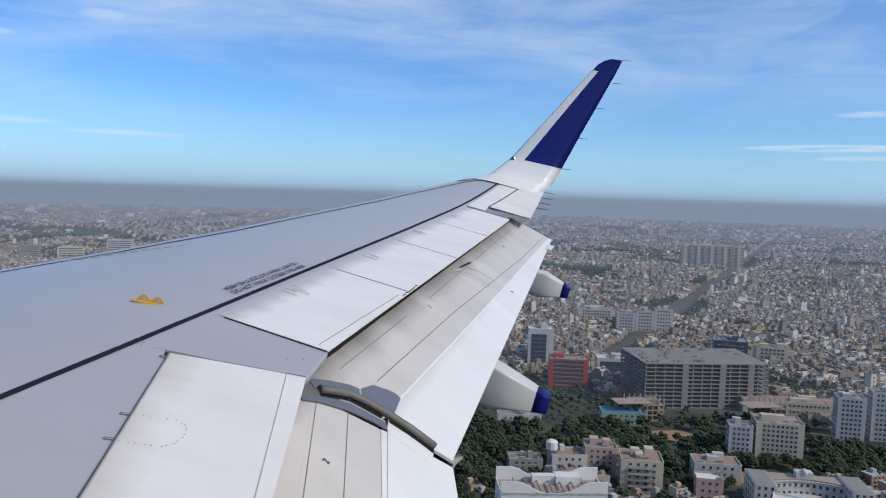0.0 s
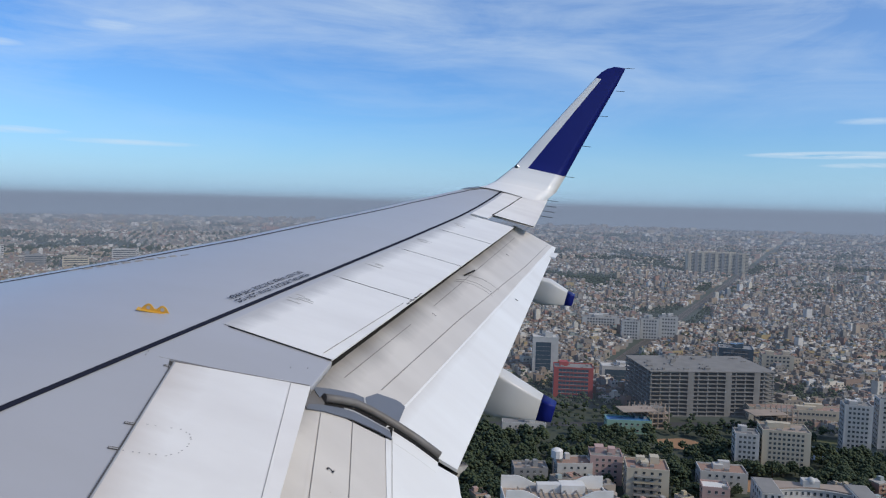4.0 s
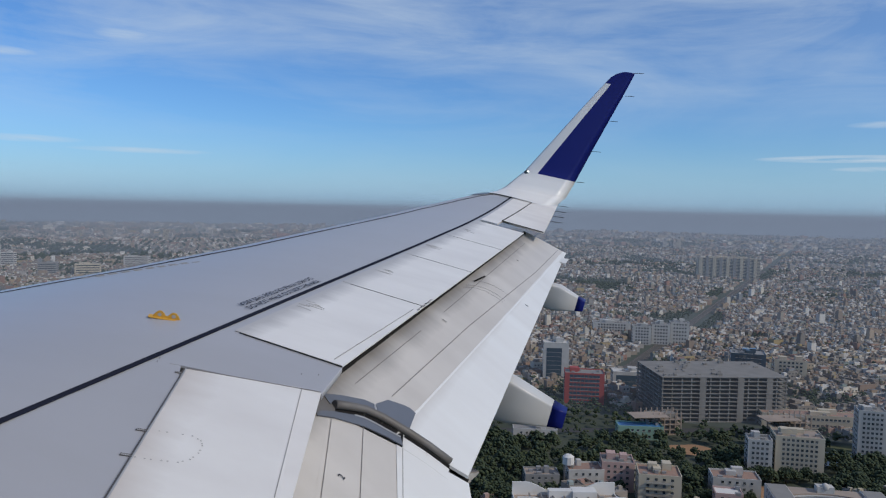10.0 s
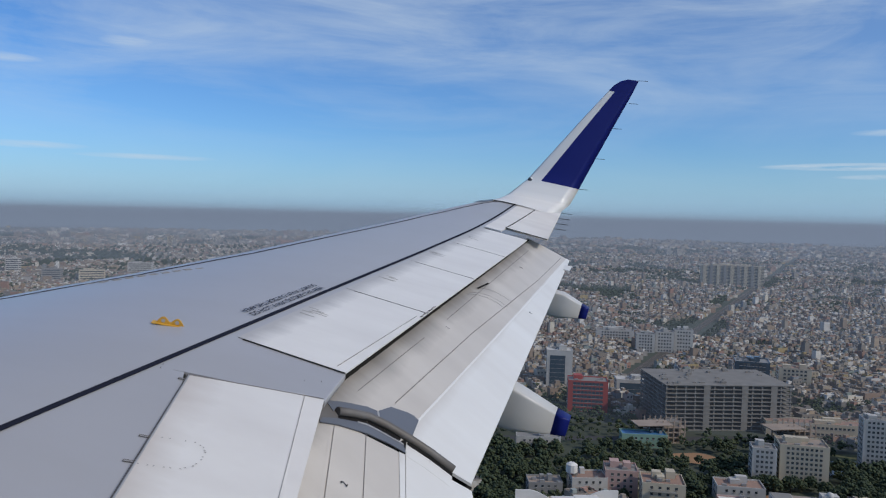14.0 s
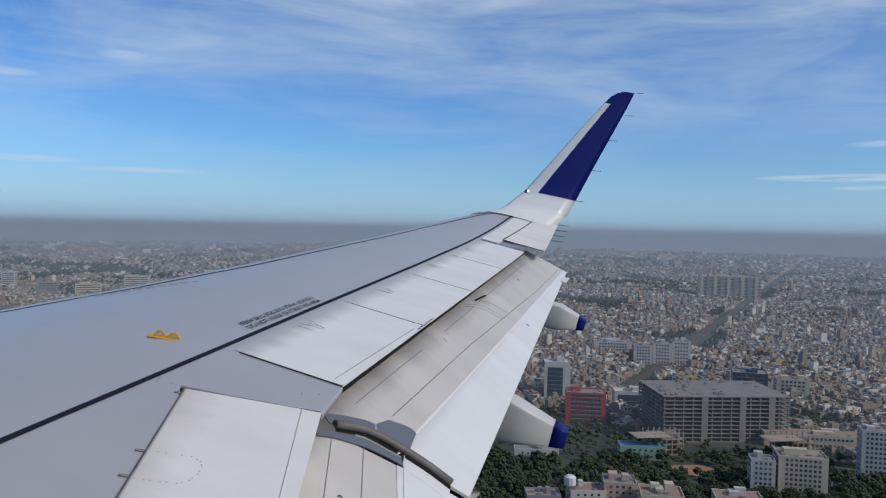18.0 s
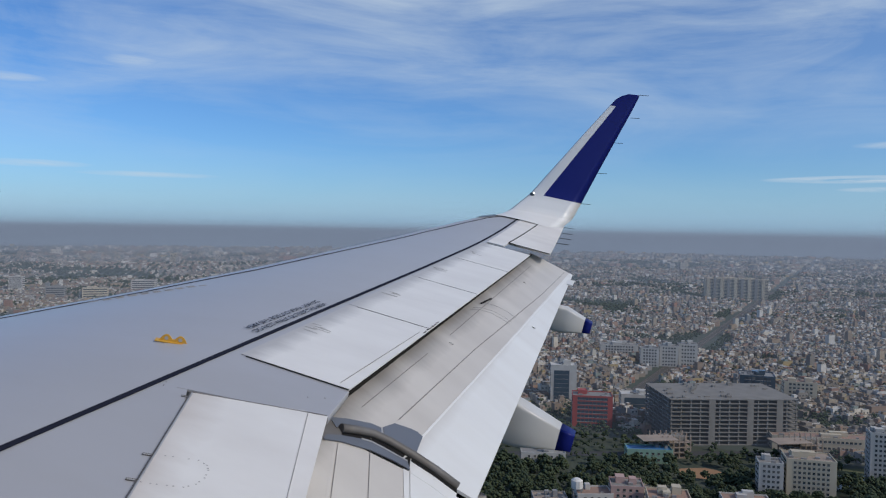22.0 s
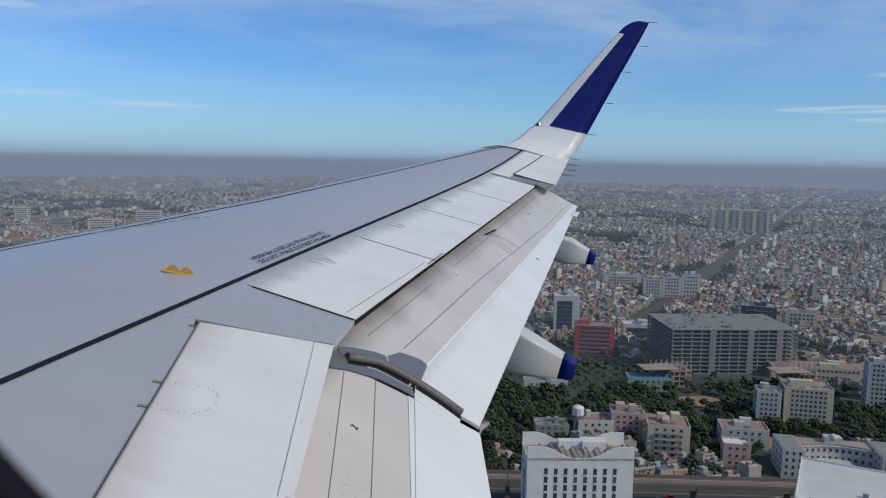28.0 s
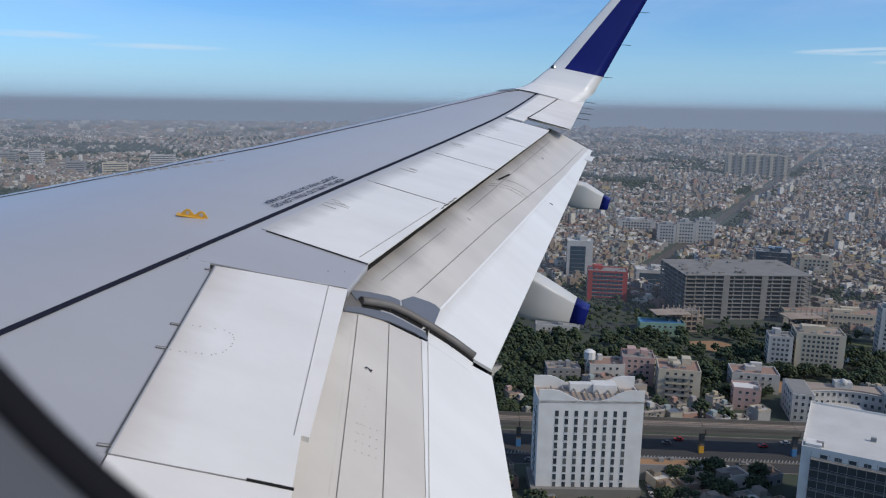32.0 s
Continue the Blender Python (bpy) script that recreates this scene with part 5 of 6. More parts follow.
# smaller shells under construction, with a tower crane
for (x_, y_, w_, d_, f_) in ((140, 512, 24, 14, 4), (226, 512, 24, 14, 4)):
    sh = new("unfinished_building")
    sh.matrix_world = pose(x_, y_, 0, 0, 0, 8)
    tagged(sh, "brown unfinished concrete shell with bare columns", "building")
    for k in range(f_ + 1):
        part("floor_slab", box(-w_ / 2, w_ / 2, -d_ / 2, d_ / 2, k * 3.4, k * 3.4 + 0.5), M_ROOFB, sh)
    cme = None
    for a_ in [k / 6 - 0.5 for k in range(7)]:
        for b_ in (-0.47, 0.0, 0.47):
            if cme is None:
                cme = part("column", box(-0.35, 0.35, -0.35, 0.35, 0, f_ * 3.4 + 1.5), M_ROOFB, sh).data
                sh.children[-1].matrix_local = pose(a_ * (w_ - 1), b_ * d_, 0)
            else:
                put("column", cme, sh, a_ * (w_ - 1), b_ * d_, 0)
    part("inner_wall", box(-w_ * 0.4, w_ * 0.4, -d_ * 0.3, d_ * 0.3, 0.4, f_ * 3.4), M_CONC, sh)

block(101, 590, -6, 30, 18, 23, M_REDF, M_ROOFW, "red clad office block with white flat roof", "office", floors=7, cols=8, side_cols=5, pane=(2.6, 1.9), pmat=M_CURT, key="red", seed=9)
# white tower by the viaduct, its side veiled by scaffold floors
sc_ = block(140, 262, -26, 40, 46, 36, M_HOTEL, M_ROOFP, "white tower block with flat white roof and scaffolded side", "tower", "tower_block", floors=9, cols=7, side_cols=6, pane=(2.2, 1.4), key="wt", heads=0, seed=3)
part("roof_step", box(-19, -14, -22, -17, 36.1, 37.6), M_HOTEL, sc_)
# Dark panel added behind the scaffold so that this side looks darker.
part("scaffold_net", box(-17, 17, -23.4, -23.05, 1.0, 33), M_PANE, sc_, "dark backing panel behind the scaffold")
for k in range(9):
    sf_ = part("scaffold_floor", box(-17, 17, -24.6, -23.0, 3.4 + 3.7 * k, 3.6 + 3.7 * k), M_CONC, sc_)
    part("guard_rail", box(-17, 17, -24.6, -24.5, 4.5 + 3.7 * k, 4.6 + 3.7 * k), M_GREYF, sf_)
for k in range(13):
    part("scaffold_pole", box(-17 + 2.8 * k, -16.85 + 2.8 * k, -24.7, -24.55, 0, 36), M_GREYF, sc_)
# walled houses and flats among the trees behind the viaduct
block(48, 405, 2, 18, 12, 8, M_GREYF, M_ROOFB, "grey flat-roofed house with cluttered roof", "house", "house", floors=3, cols=4, side_cols=2, pane=(1.3, 1.3), key="nh", heads=2, seed=31)
block(71, 406, 4, 19, 13, 11, M_PAINTW, M_ROOFT, "white house with terracotta paved roof", "house", "house", floors=3, cols=4, side_cols=3, pane=(1.3, 1.3), key="nh", heads=1, seed=32)
block(89, 408, -6, 17, 15, 15, M_PINK, M_ROOFW, "pale pink and white apartment house", "apartments", "apartment_house", floors=5, cols=4, side_cols=4, pane=(1.4, 1.3), key="nh", heads=2, seed=33)
fl_ = block(106, 388, -8, 21, 17, 16, M_CREAM, M_ROOFT, "beige apartment house with brown roof terraces", "apartments", "apartment_house", floors=5, cols=4, side_cols=4, pane=(1.4, 1.3), key="nh", heads=3, seed=34)
for r in range(1, 5):
    bal_ = part("balcony", box(-7, 6, -10.0, -8.5, 3.2 * r - 0.15, 3.2 * r), M_CONC, fl_)
    part("balcony_rail", box(-7, 6, -10.0, -9.9, 3.2 * r, 3.2 * r + 0.9), M_OW, bal_)
block(123, 500, -3, 29, 12, 8, M_GREENW, M_BLUER, "green-walled house with bright blue sheet roof", "house", "house", floors=2, cols=6, side_cols=2, pane=(1.6, 1.3), key="nh", heads=0, seed=35)
block(137, 375, -10, 13, 10, 11, M_PINK, M_HOTEL, "salmon house with white sheet roof", "house", "house", floors=3, cols=3, side_cols=2, pane=(1.3, 1.3), key="nh", heads=0, seed=36)
block(150, 402, -8, 24, 14, 10, M_PAINTW, M_ROOFT, "low white house with stained terrace roof", "house", "house", floors=3, cols=5, side_cols=3, pane=(1.3, 1.3), key="nh", heads=2, seed=37)
block(53, 488, -2, 28, 12, 8, M_PAINTW, M_ROOFW, "low white house with orange sheet on its roof", "house", "house", floors=2, cols=6, side_cols=2, pane=(1.3, 1.3), key="nh", heads=1, seed=38)
block(146, 640, -4, 26, 16, 14, M_PAINTW, M_ROOFP, "white office with slatted glass front and pale roof", "office", floors=4, side_cols=4, pane=(1.6, 1.6), key="wb", seed=20, curtain=[("front", 0.1, 0.9, 0.1, 0.85)])
block(89, 668, -4, 22, 16, 32, M_PAINTW, M_ROOFP, "white framed office tower with dark blue glass front", "tower", floors=9, side_cols=3, pane=(1.9, 1.7), key="t28", seed=15, curtain=[("front", 0.12, 0.72, 0.06, 0.88)])
block(245, 640, -16, 27, 22, 32, M_CURT, M_GREYF, "dark glass office tower with stepped roof", "tower", floors=9, cols=7, side_cols=5, pane=(2.4, 2.2), key="dk", heads=3, seed=16)
block(303, 692, -14, 27, 16, 17, M_CREAM, M_ROOFT, "yellow cream office with terrace roof", "office", floors=5, cols=6, side_cols=4, pane=(2.0, 1.6), key="gg", seed=17)
block(250, 536, -8, 66, 14, 9, M_CREAM, M_ROOFT, "long low cream workshop with rust-brown roof", "workshop", "workshop", floors=2, cols=18, side_cols=3, pane=(1.8, 1.5), key="long", heads=2, seed=12)
block(188, 920, -6, 44, 18, 13, M_PAINTW, M_ROOFW, "white apartment block of several wings", "apartments", "apartment_building", floors=4, cols=10, side_cols=4, pane=(1.8, 1.6), key="apt", heads=4, seed=18)
for k, (x_, y_) in enumerate(((258, 472), (284, 480), (311, 474))):
    block(x_, y_, -14, 16, 12, 29 + 2 * k, M_PAINTW, M_ROOFW, "tall white apartment tower with grey stripes", "apartments", "apartment_tower", floors=10, cols=5, side_cols=3, pane=(1.4, 1.4), key="tower_w", heads=3, seed=30 + k)
block(176, 437, -12, 13, 12, 20, M_PAINTW, M_ROOFW, "white apartment tower above the trees", "apartments", "apartment_tower", floors=7, cols=4, side_cols=4, pane=(1.4, 1.4), key="tw2", heads=2, seed=41)
block(199, 440, -12, 26, 18, 22, M_CREAM, M_ROOFB, "sand-coloured apartment tower block", "apartments", "apartment_tower", floors=8, cols=8, side_cols=6, pane=(1.4, 1.4), key="tw3", heads=4, seed=42)
for k, (x_, y_) in enumerate(((208, 852), (230, 856), (252, 860))):
    block(x_, y_, -8, 20, 14, 20 + 2 * k, M_PAINTW, M_ROOFW, "white apartment block with balconies", "apartments", "apartment_building", floors=6, cols=5, side_cols=4, pane=(1.6, 1.6), key="a6", heads=3, seed=50 + k)
slab = block(600, 1700, -10, 130, 22, 46, M_CREAM, M_ROOFW, "long high apartment slab in grey and cream", "apartments", "apartment_building", heads=6, seed=61)
for k in range(9):
    part("bay", box(-62 + k * 14.2, -56 + k * 14.2, -12.5, -10.9, 0, 47), M_GREYF if k % 2 else M_CREAM, slab)
    for r in range(0, 14, 1):
        part("window_band", box(-55.5 + k * 14.2, -48.5 + k * 14.2, -11.1, -10.9, 1.6 + r * 3.2, 3.0 + r * 3.2), M_PANE, slab)
block(42, 284, 8, 12, 9, 16, M_PAINTW, M_ROOFB, "narrow white house with grimy flat roof", "house", "house", floors=5, cols=3, side_cols=2, pane=(1.1, 1.2), key="nh", heads=2, seed=70)
block(58, 292, 2, 9, 7, 7, M_CREAM, M_BLUER, "small house with blue painted wall and sheet roof", "house", "house", floors=2, cols=2, side_cols=2, pane=(1.1, 1.1), key="nh", heads=0, seed=71)
block(80, 296, 0, 26, 7, 6, M_GREYF, M_EARTH, "low grey row of shops with rubble on the roof", "shops", "shop_row", floors=1, cols=7, pane=(2.0, 2.4), key="shop", heads=0, seed=72)
# mid-rise offices far out on the open side of the wing, and clusters of far towers
for k, (x_, y_, w_, d_, h_) in enumerate(((-945, 1600, 26, 18, 30), (-775, 1440, 34, 22, 24), (-706, 1455, 46, 22, 22), (-680, 1620, 50, 24, 26), (-1042, 1650, 40, 24, 22), (-620, 1840, 34, 18, 16), (-560, 2000, 36, 20, 16))):
    block(x_, y_, 12 + 7 * (k % 3), w_, d_, h_, (M_PAINTW, M_GREYF, M_CREAM)[k % 3], M_ROOFW, "pale mid-rise office block among trees", "office", floors=max(5, int(h_ / 4)), heads=2, seed=80 + k, bands=True)
for k in range(16):
    gx, gy = ((-1300, 2900), (-930, 2800), (-1090, 3200), (900, 2900), (-560, 3300))[k % 5]
    rs_ = random.Random(200 + k)
    block(gx + rs_.uniform(-130, 130), gy + rs_.uniform(-60, 60), 12, rs_.uniform(14, 22), 14, rs_.uniform(22, 40), (M_CREAM, M_PAINTW)[k % 2], M_ROOFB, "pale distant apartment tower", "apartments", "apartment_tower", floors=12, heads=1, seed=120 + k, bands=True)

# white office with a hollow curved front between two wings
CURVE = new("office_building")
CURVE.matrix_world = pose(182, 366, 0, 0, 0, -9)
tagged(CURVE, "white office with curved front, two wings and brown tiled roof", "office")
ARC = [(-17 + 34 * k / 12, -1.0 + 6.0 * math.cos((k / 12 - 0.5) * 2.6) - 2.0) for k in range(13)]
for nm_, z0_, z1_, inset, mt_ in (("curved_wall", 0.0, 12.5, 0.0, M_PAINTW), ("curved_roof", 12.5, 13.3, 0.7, M_ROOFB)):
    bm = bmesh.new()
    fr = [(x_, y_ + inset) for x_, y_ in ARC] + [(17, 11 - inset), (-17, 11 - inset)]
    lo = [bm.verts.new((*p, z0_)) for p in fr]
    hi = [bm.verts.new((*p, z1_)) for p in fr]
    bm.faces.new(hi)
    for k in range(len(fr)):
        bm.faces.new((lo[k], lo[(k + 1) % len(fr)], hi[(k + 1) % len(fr)], hi[k]))
    bmesh.ops.recalc_face_normals(bm, faces=bm.faces)
    part(nm_, bm, mt_, CURVE)
arc_pane = pane_mesh("arc", 1.2, 1.6, M_PANE)
for (xa_, ya_), (xb_, yb_) in zip(ARC, ARC[1:]):
    for r in range(3):
        put("window", arc_pane, CURVE, (xa_ + xb_) / 2, (ya_ + yb_) / 2 - 0.03, 2.6 + 3.9 * r, math.degrees(math.atan2(yb_ - ya_, xb_ - xa_)))
    lip = sheet([[(xa_, ya_ - 0.5, 12.7), (xb_, yb_ - 0.5, 12.7)], [(xa_, ya_ + 0.2, 12.7), (xb_, yb_ + 0.2, 12.7)]], 0.5)
    part("cornice", lip, M_PAINTW, CURVE)
for sx in (-1, 1):
    part("wing_block", box(sx * 22 - 5, sx * 22 + 5, -12, 10, 0, 14.2), M_PAINTW, CURVE)
    part("wing_roof", box(sx * 22 - 4.6, sx * 22 + 4.6, -11.6, 9.6, 14.1, 14.4), M_ROOFW, CURVE)
    for r in range(4):
        for q in (-1.0, 0.0, 1.0):
            put("window", arc_pane, CURVE, sx * 22 + q * 3.0, -12.02, 2.4 + 3.4 * r)
        for q in (-8, -4, 0, 4):
            put("window", arc_pane, CURVE, sx * 22 - 5.02, q, 2.4 + 3.4 * r, -90)
part("porch", box(-8, 8, -9, 3, 0, 6.2), M_PAINTW, CURVE)
part("porch_opening", box(-6.5, 6.5, -9.06, -8.9, 0.3, 3.6), M_PANE, CURVE)
part("roof_block", box(-4, 4, 4, 9, 13.2, 16.4), M_PAINTW, CURVE)
bm = bmesh.new()
bmesh.ops.create_uvsphere(bm, u_segments=14, v_segments=8, radius=1.9, matrix=Matrix.Translation((0, 5.2, 16.2)))
smooth(part("dome", bm, M_PAINTW, CURVE))

# water tower among the trees
tower = new("water_tower")
tower.matrix_world = pose(62, 402, 0)
tagged(tower, "white round water tank on a slim concrete frame above trees", "water tower")
for sx, sy in ((-2, -2), (2, -2), (2, 2), (-2, 2)):
    part("leg", box(sx - 0.25, sx + 0.25, sy - 0.25, sy + 0.25, 0, 14.0), M_CONC, tower)
for z_ in (4.5, 9.0):
    for s in (-2, 2):
        part("brace", box(-2, 2, s - 0.15, s + 0.15, z_, z_ + 0.35), M_CONC, tower)
        part("brace", box(s - 0.15, s + 0.15, -2, 2, z_, z_ + 0.35), M_CONC, tower)
tk = part("tank", tank_bm(3.1, 5.0), M_HOTEL, tower)
tk.matrix_local = pose(0, 0, 14.0)

# ------------------------------------------------------------------ metro viaduct and the road under it
via = new("metro_viaduct")
via.matrix_world = pose(140, VIA_Y, 0)
tagged(via, "grey concrete elevated metro viaduct on single columns above a road", "viaduct")
for k in range(17):
    x0 = -320 + k * 40
    part("deck_span", box(x0 + 0.15, x0 + 39.85, -4.6, 4.6, 11.0, 12.6), M_VIA, via)
    for s in (-1, 1):
        part("parapet", box(x0 + 0.15, x0 + 39.85, s * 4.6 - 0.18, s * 4.6 + 0.18, 12.6, 14.0), M_VIA, via)
        part("track_bed", box(x0 + 0.15, x0 + 39.85, s * 2.1 - 1.3, s * 2.1 + 1.3, 12.6, 12.85), M_ROOFB, via)
    for s in (-2.85, -1.4, 1.4, 2.85):
        part("rail", box(x0, x0 + 40, s - 0.06, s + 0.06, 12.85, 13.05), M_RAIL, via)
    bm = bmesh.new()
    for q0, q1, z0, z1 in ((1.0, 1.0, 0, 8.6), (1.0, 3.6, 8.6, 10.2), (3.6, 3.6, 10.2, 11.0)):
        lo = [bm.verts.new((x0 + sx * 1.0, sy * q0, z0)) for sx, sy in ((-1, -1), (1, -1), (1, 1), (-1, 1))]
        hi = [bm.verts.new((x0 + sx * 1.0, sy * q1, z1)) for sx, sy in ((-1, -1), (1, -1), (1, 1), (-1, 1))]
        for a in range(4):
            bm.faces.new((lo[a], lo[(a + 1) % 4], hi[(a + 1) % 4], hi[a]))
    pier = part("pier", bm, M_VIA, via)
    part("painted_band", box(x0 - 1.04, x0 + 1.04, -1.04, 1.04, 0.2, 3.6), (M_SIGNR, M_YELLOW, M_BLUER)[k % 3], pier, "painted base of the column")


for k in range(16):
    mast = part("mast", box(-300 + k * 40 - 0.12, -300 + k * 40 + 0.12, 4.2, 4.5, 13.9, 19.6), M_GREYF, via, "thin grey overhead line mast")
    part("arm", box(-300 + k * 40 - 0.08, -300 + k * 40 + 0.08, 0.8, 4.3, 18.6, 18.8), M_GREYF, mast)

median = new("median_fence")
median.matrix_world = pose(140, VIA_Y - 8.2, 0.45)
tagged(median, "white and dark painted median fence of leaning posts", "fence")
bm = bmesh.new()
lo = [bm.verts.new(p) for p in ((-0.18, -0.12, 0), (0.18, -0.12, 0), (0.18, 0.12, 0), (-0.18, 0.12, 0))]
hi = [bm.verts.new((v.co.x + 0.35, v.co.y * 0.6, 1.15)) for v in lo]
bm.faces.new(hi)
for k in range(4):
    bm.faces.new((lo[k], lo[(k + 1) % 4], hi[(k + 1) % 4], hi[k]))
post = part("post", bm, M_PAINTW, median)
post.matrix_local = pose(-140, 0, 0)
for k in range(1, 200):
    put("post", post.data, median, -140 + 1.5 * k, 0, 0)
part("rail", box(-141, 160, -0.05, 0.05, 0.35, 0.45), M_GREYF, median)


def ground_sheet(name, x0, x1, y0, y1, z, mat, label, skew=0.0, n=24):
    bm_ = bmesh.new()
    rows_g = []
    for k in range(n + 1):
        x_ = lerp(x0, x1, k / n)
        wob = 1.6 * math.sin(k * 1.7) if name in ("water", "bare_field") else 0
        rows_g.append((bm_.verts.new((x_, y0 + skew * x_ + wob, z)), bm_.verts.new((x_, y1 + skew * x_ + wob * 0.5, z))))
    for (a, b), (c_, d_) in zip(rows_g, rows_g[1:]):
        bm_.faces.new((a, c_, d_, b))
    return tagged(mesh_ob(name, bm_, mat), label, name.replace("_", " "), kind="structure")


ground_sheet("road", -300, 500, VIA_Y - 17, VIA_Y + 16, 0.06, M_ASPH, "dark asphalt road under the viaduct")
ground_sheet("road", -60, 700, ROAD_Y - 5, ROAD_Y + 5, 0.06, M_ASPH, "tree-lined asphalt street", 0.08)
ground_sheet("water", 215, 700, CANAL_Y - 20 - 10, CANAL_Y - 10 + 8, 0.05, M_WATER, "dark still canal water", 0.05)
ground_sheet("grass", 205, 700, CANAL_Y - 2, CANAL_Y + 12, 0.05, M_GRASS, "rough green canal bank", 0.05)


bm = bmesh.new()
for o0, o1 in ((-6.0, 6.0),):
    q = [(150 + 0.447 * t + 0.894 * o, 690 + 0.894 * t - 0.447 * o) for t, o in ((-40, o0), (-40, o1), (1400, o1), (1400, o0))]
    bm.faces.new([bm.verts.new((*c_, 0.07)) for c_ in q])
tagged(mesh_ob("railway_bed", bm, M_BALLAST), "brown gravel bed of a railway", "railway", kind="structure")
for o in (-4.5, -3.0, 2.2, 3.7):
    bm = bmesh.new()
    q = [(150 + 0.447 * t + 0.894 * (o + e), 690 + 0.894 * t - 0.447 * (o + e)) for t, e in ((-40, -0.1), (-40, 0.1), (1400, 0.1), (1400, -0.1))]
    lo = [bm.verts.new((*c_, 0.07)) for c_ in q]
    hi = [bm.verts.new((*c_, 0.3)) for c_ in q]
    bm.faces.new(hi)
    for k in range(4):
        bm.faces.new((lo[k], lo[(k + 1) % 4], hi[(k + 1) % 4], hi[k]))
    tagged(mesh_ob("rail", bm, M_RAIL), "steel rail on the gravel bed", "rail", kind="structure")


def field_patch(x, y, a, b, label):
    bm_ = bmesh.new()
    rs_ = random.Random(int(x))
    bm_.faces.new([bm_.verts.new((x + a * math.cos(t) * rs_.uniform(0.85, 1.1), y + b * math.sin(t) * rs_.uniform(0.85, 1.1), 0.07)) for t in [k * math.tau / 22 for k in range(22)]])
    tagged(mesh_ob("bare_field", bm_, M_EARTH), label, "field", kind="structure")


field_patch(150, 476, 15, 11, "bare reddish earth playing field")
field_patch(170, 405, 24, 10, "bare reddish earth sports ground")
for sy in (-17.3, -8.2, 16.3):
    bm = bmesh.new()
    add_box(bm, -300, 500, VIA_Y + sy - 0.2, VIA_Y + sy + 0.2, 0, 0.45 if sy > -10 else 0.25)
    tagged(mesh_ob("kerb", bm, M_CONC), "pale concrete kerb along the road", "kerb", kind="structure")


# ------------------------------------------------------------------ cars
def car(x, y, ang, mat, label):
    ob_ = new("car")
    ob_.matrix_world = pose(x, y, 0.06, 0, 0, ang)
    tagged(ob_, label, "car", "cars on the road")
    bm_ = bmesh.new()
    add_box(bm_, -2.1, 2.1, -0.85, 0.85, 0.3, 0.85)
    bmesh.ops.bevel(bm_, geom=bm_.edges[:], offset=0.12, segments=1)
    part("body", bm_, mat, ob_)
    bm_ = bmesh.new()
    lo = [bm_.verts.new(p) for p in ((-1.5, -0.8, 0.85), (1.0, -0.8, 0.85), (1.0, 0.8, 0.85), (-1.5, 0.8, 0.85))]
    hi = [bm_.verts.new(p) for p in ((-1.1, -0.65, 1.45), (0.4, -0.65, 1.45), (0.4, 0.65, 1.45), (-1.1, 0.65, 1.45))]
    bm_.faces.new(hi)
    for k in range(4):
        bm_.faces.new((lo[k], lo[(k + 1) % 4], hi[(k + 1) % 4], hi[k]))
    cab = part("cabin", bm_, M_PANE, ob_)
    part("car_roof", box(-1.12, 0.42, -0.67, 0.67, 1.44, 1.50), mat, cab)
    for sx in (-1.3, 1.3):
        for sy in (-0.8, 0.8):
            bm_ = bmesh.new()
            bmesh.ops.create_cone(bm_, cap_ends=True, segments=10, radius1=0.32, radius2=0.32, depth=0.2, matrix=pose(sx, sy, 0.32, 90, 0, 0))
            part("wheel", bm_, M_TANK, ob_)
    return ob_


def bus(x, y, ang):
    ob_ = new("bus")
    ob_.matrix_world = pose(x, y, 0.06, 0, 0, ang)
    tagged(ob_, "white city bus with dark window band on the road", "bus")
    bm_ = box(-5.2, 5.2, -1.25, 1.25, 0.45, 3.0)
    bmesh.ops.bevel(bm_, geom=bm_.edges[:], offset=0.15, segments=1)
    part("body", bm_, M_PAINTW, ob_)
    for s in (-1.27, 1.22):
        for k in range(7):
            part("window", box(-4.7 + 1.35 * k, -3.5 + 1.35 * k, s, s + 0.05, 1.5, 2.4), M_PANE, ob_)
    part("windscreen", box(5.18, 5.24, -1.0, 1.0, 1.3, 2.6), M_PANE, ob_)
    for sx in (-3.2, 3.4):
        for sy in (-1.1, 1.1):
            bm_ = bmesh.new()
            bmesh.ops.create_cone(bm_, cap_ends=True, segments=12, radius1=0.5, radius2=0.5, depth=0.3, matrix=pose(sx, sy, 0.5, 90, 0, 0))
            part("wheel", bm_, M_TANK, ob_)


bus(172, VIA_Y - 5.5, 0)
first = {}
rs_ = random.Random(17)
for k in range(26):
    kind = k % 3
    lane = (-14.0, -10.8, 8.0, 12.0)[k % 4]
    x_ = -20 + k * 10.5 + rs_.uniform(-4, 4)
    if kind not in first:
        first[kind] = car(x_, VIA_Y + lane, 0, (M_PAINTW, M_GREYF, M_SIGNR)[kind], ("white small car", "grey small car", "red small car")[kind] + " on the asphalt road")
    else:
        copy_thing(first[kind], pose(x_, VIA_Y + lane, 0.06, 0, 0, 180 if lane > 0 else 0))
for k in range(8):
    copy_thing(first[(0, 1, 0)[k % 3]], pose(70 + (k % 4) * 3.4, 280 + 5.5 * (k // 4), 0.0, 0, 0, 88))


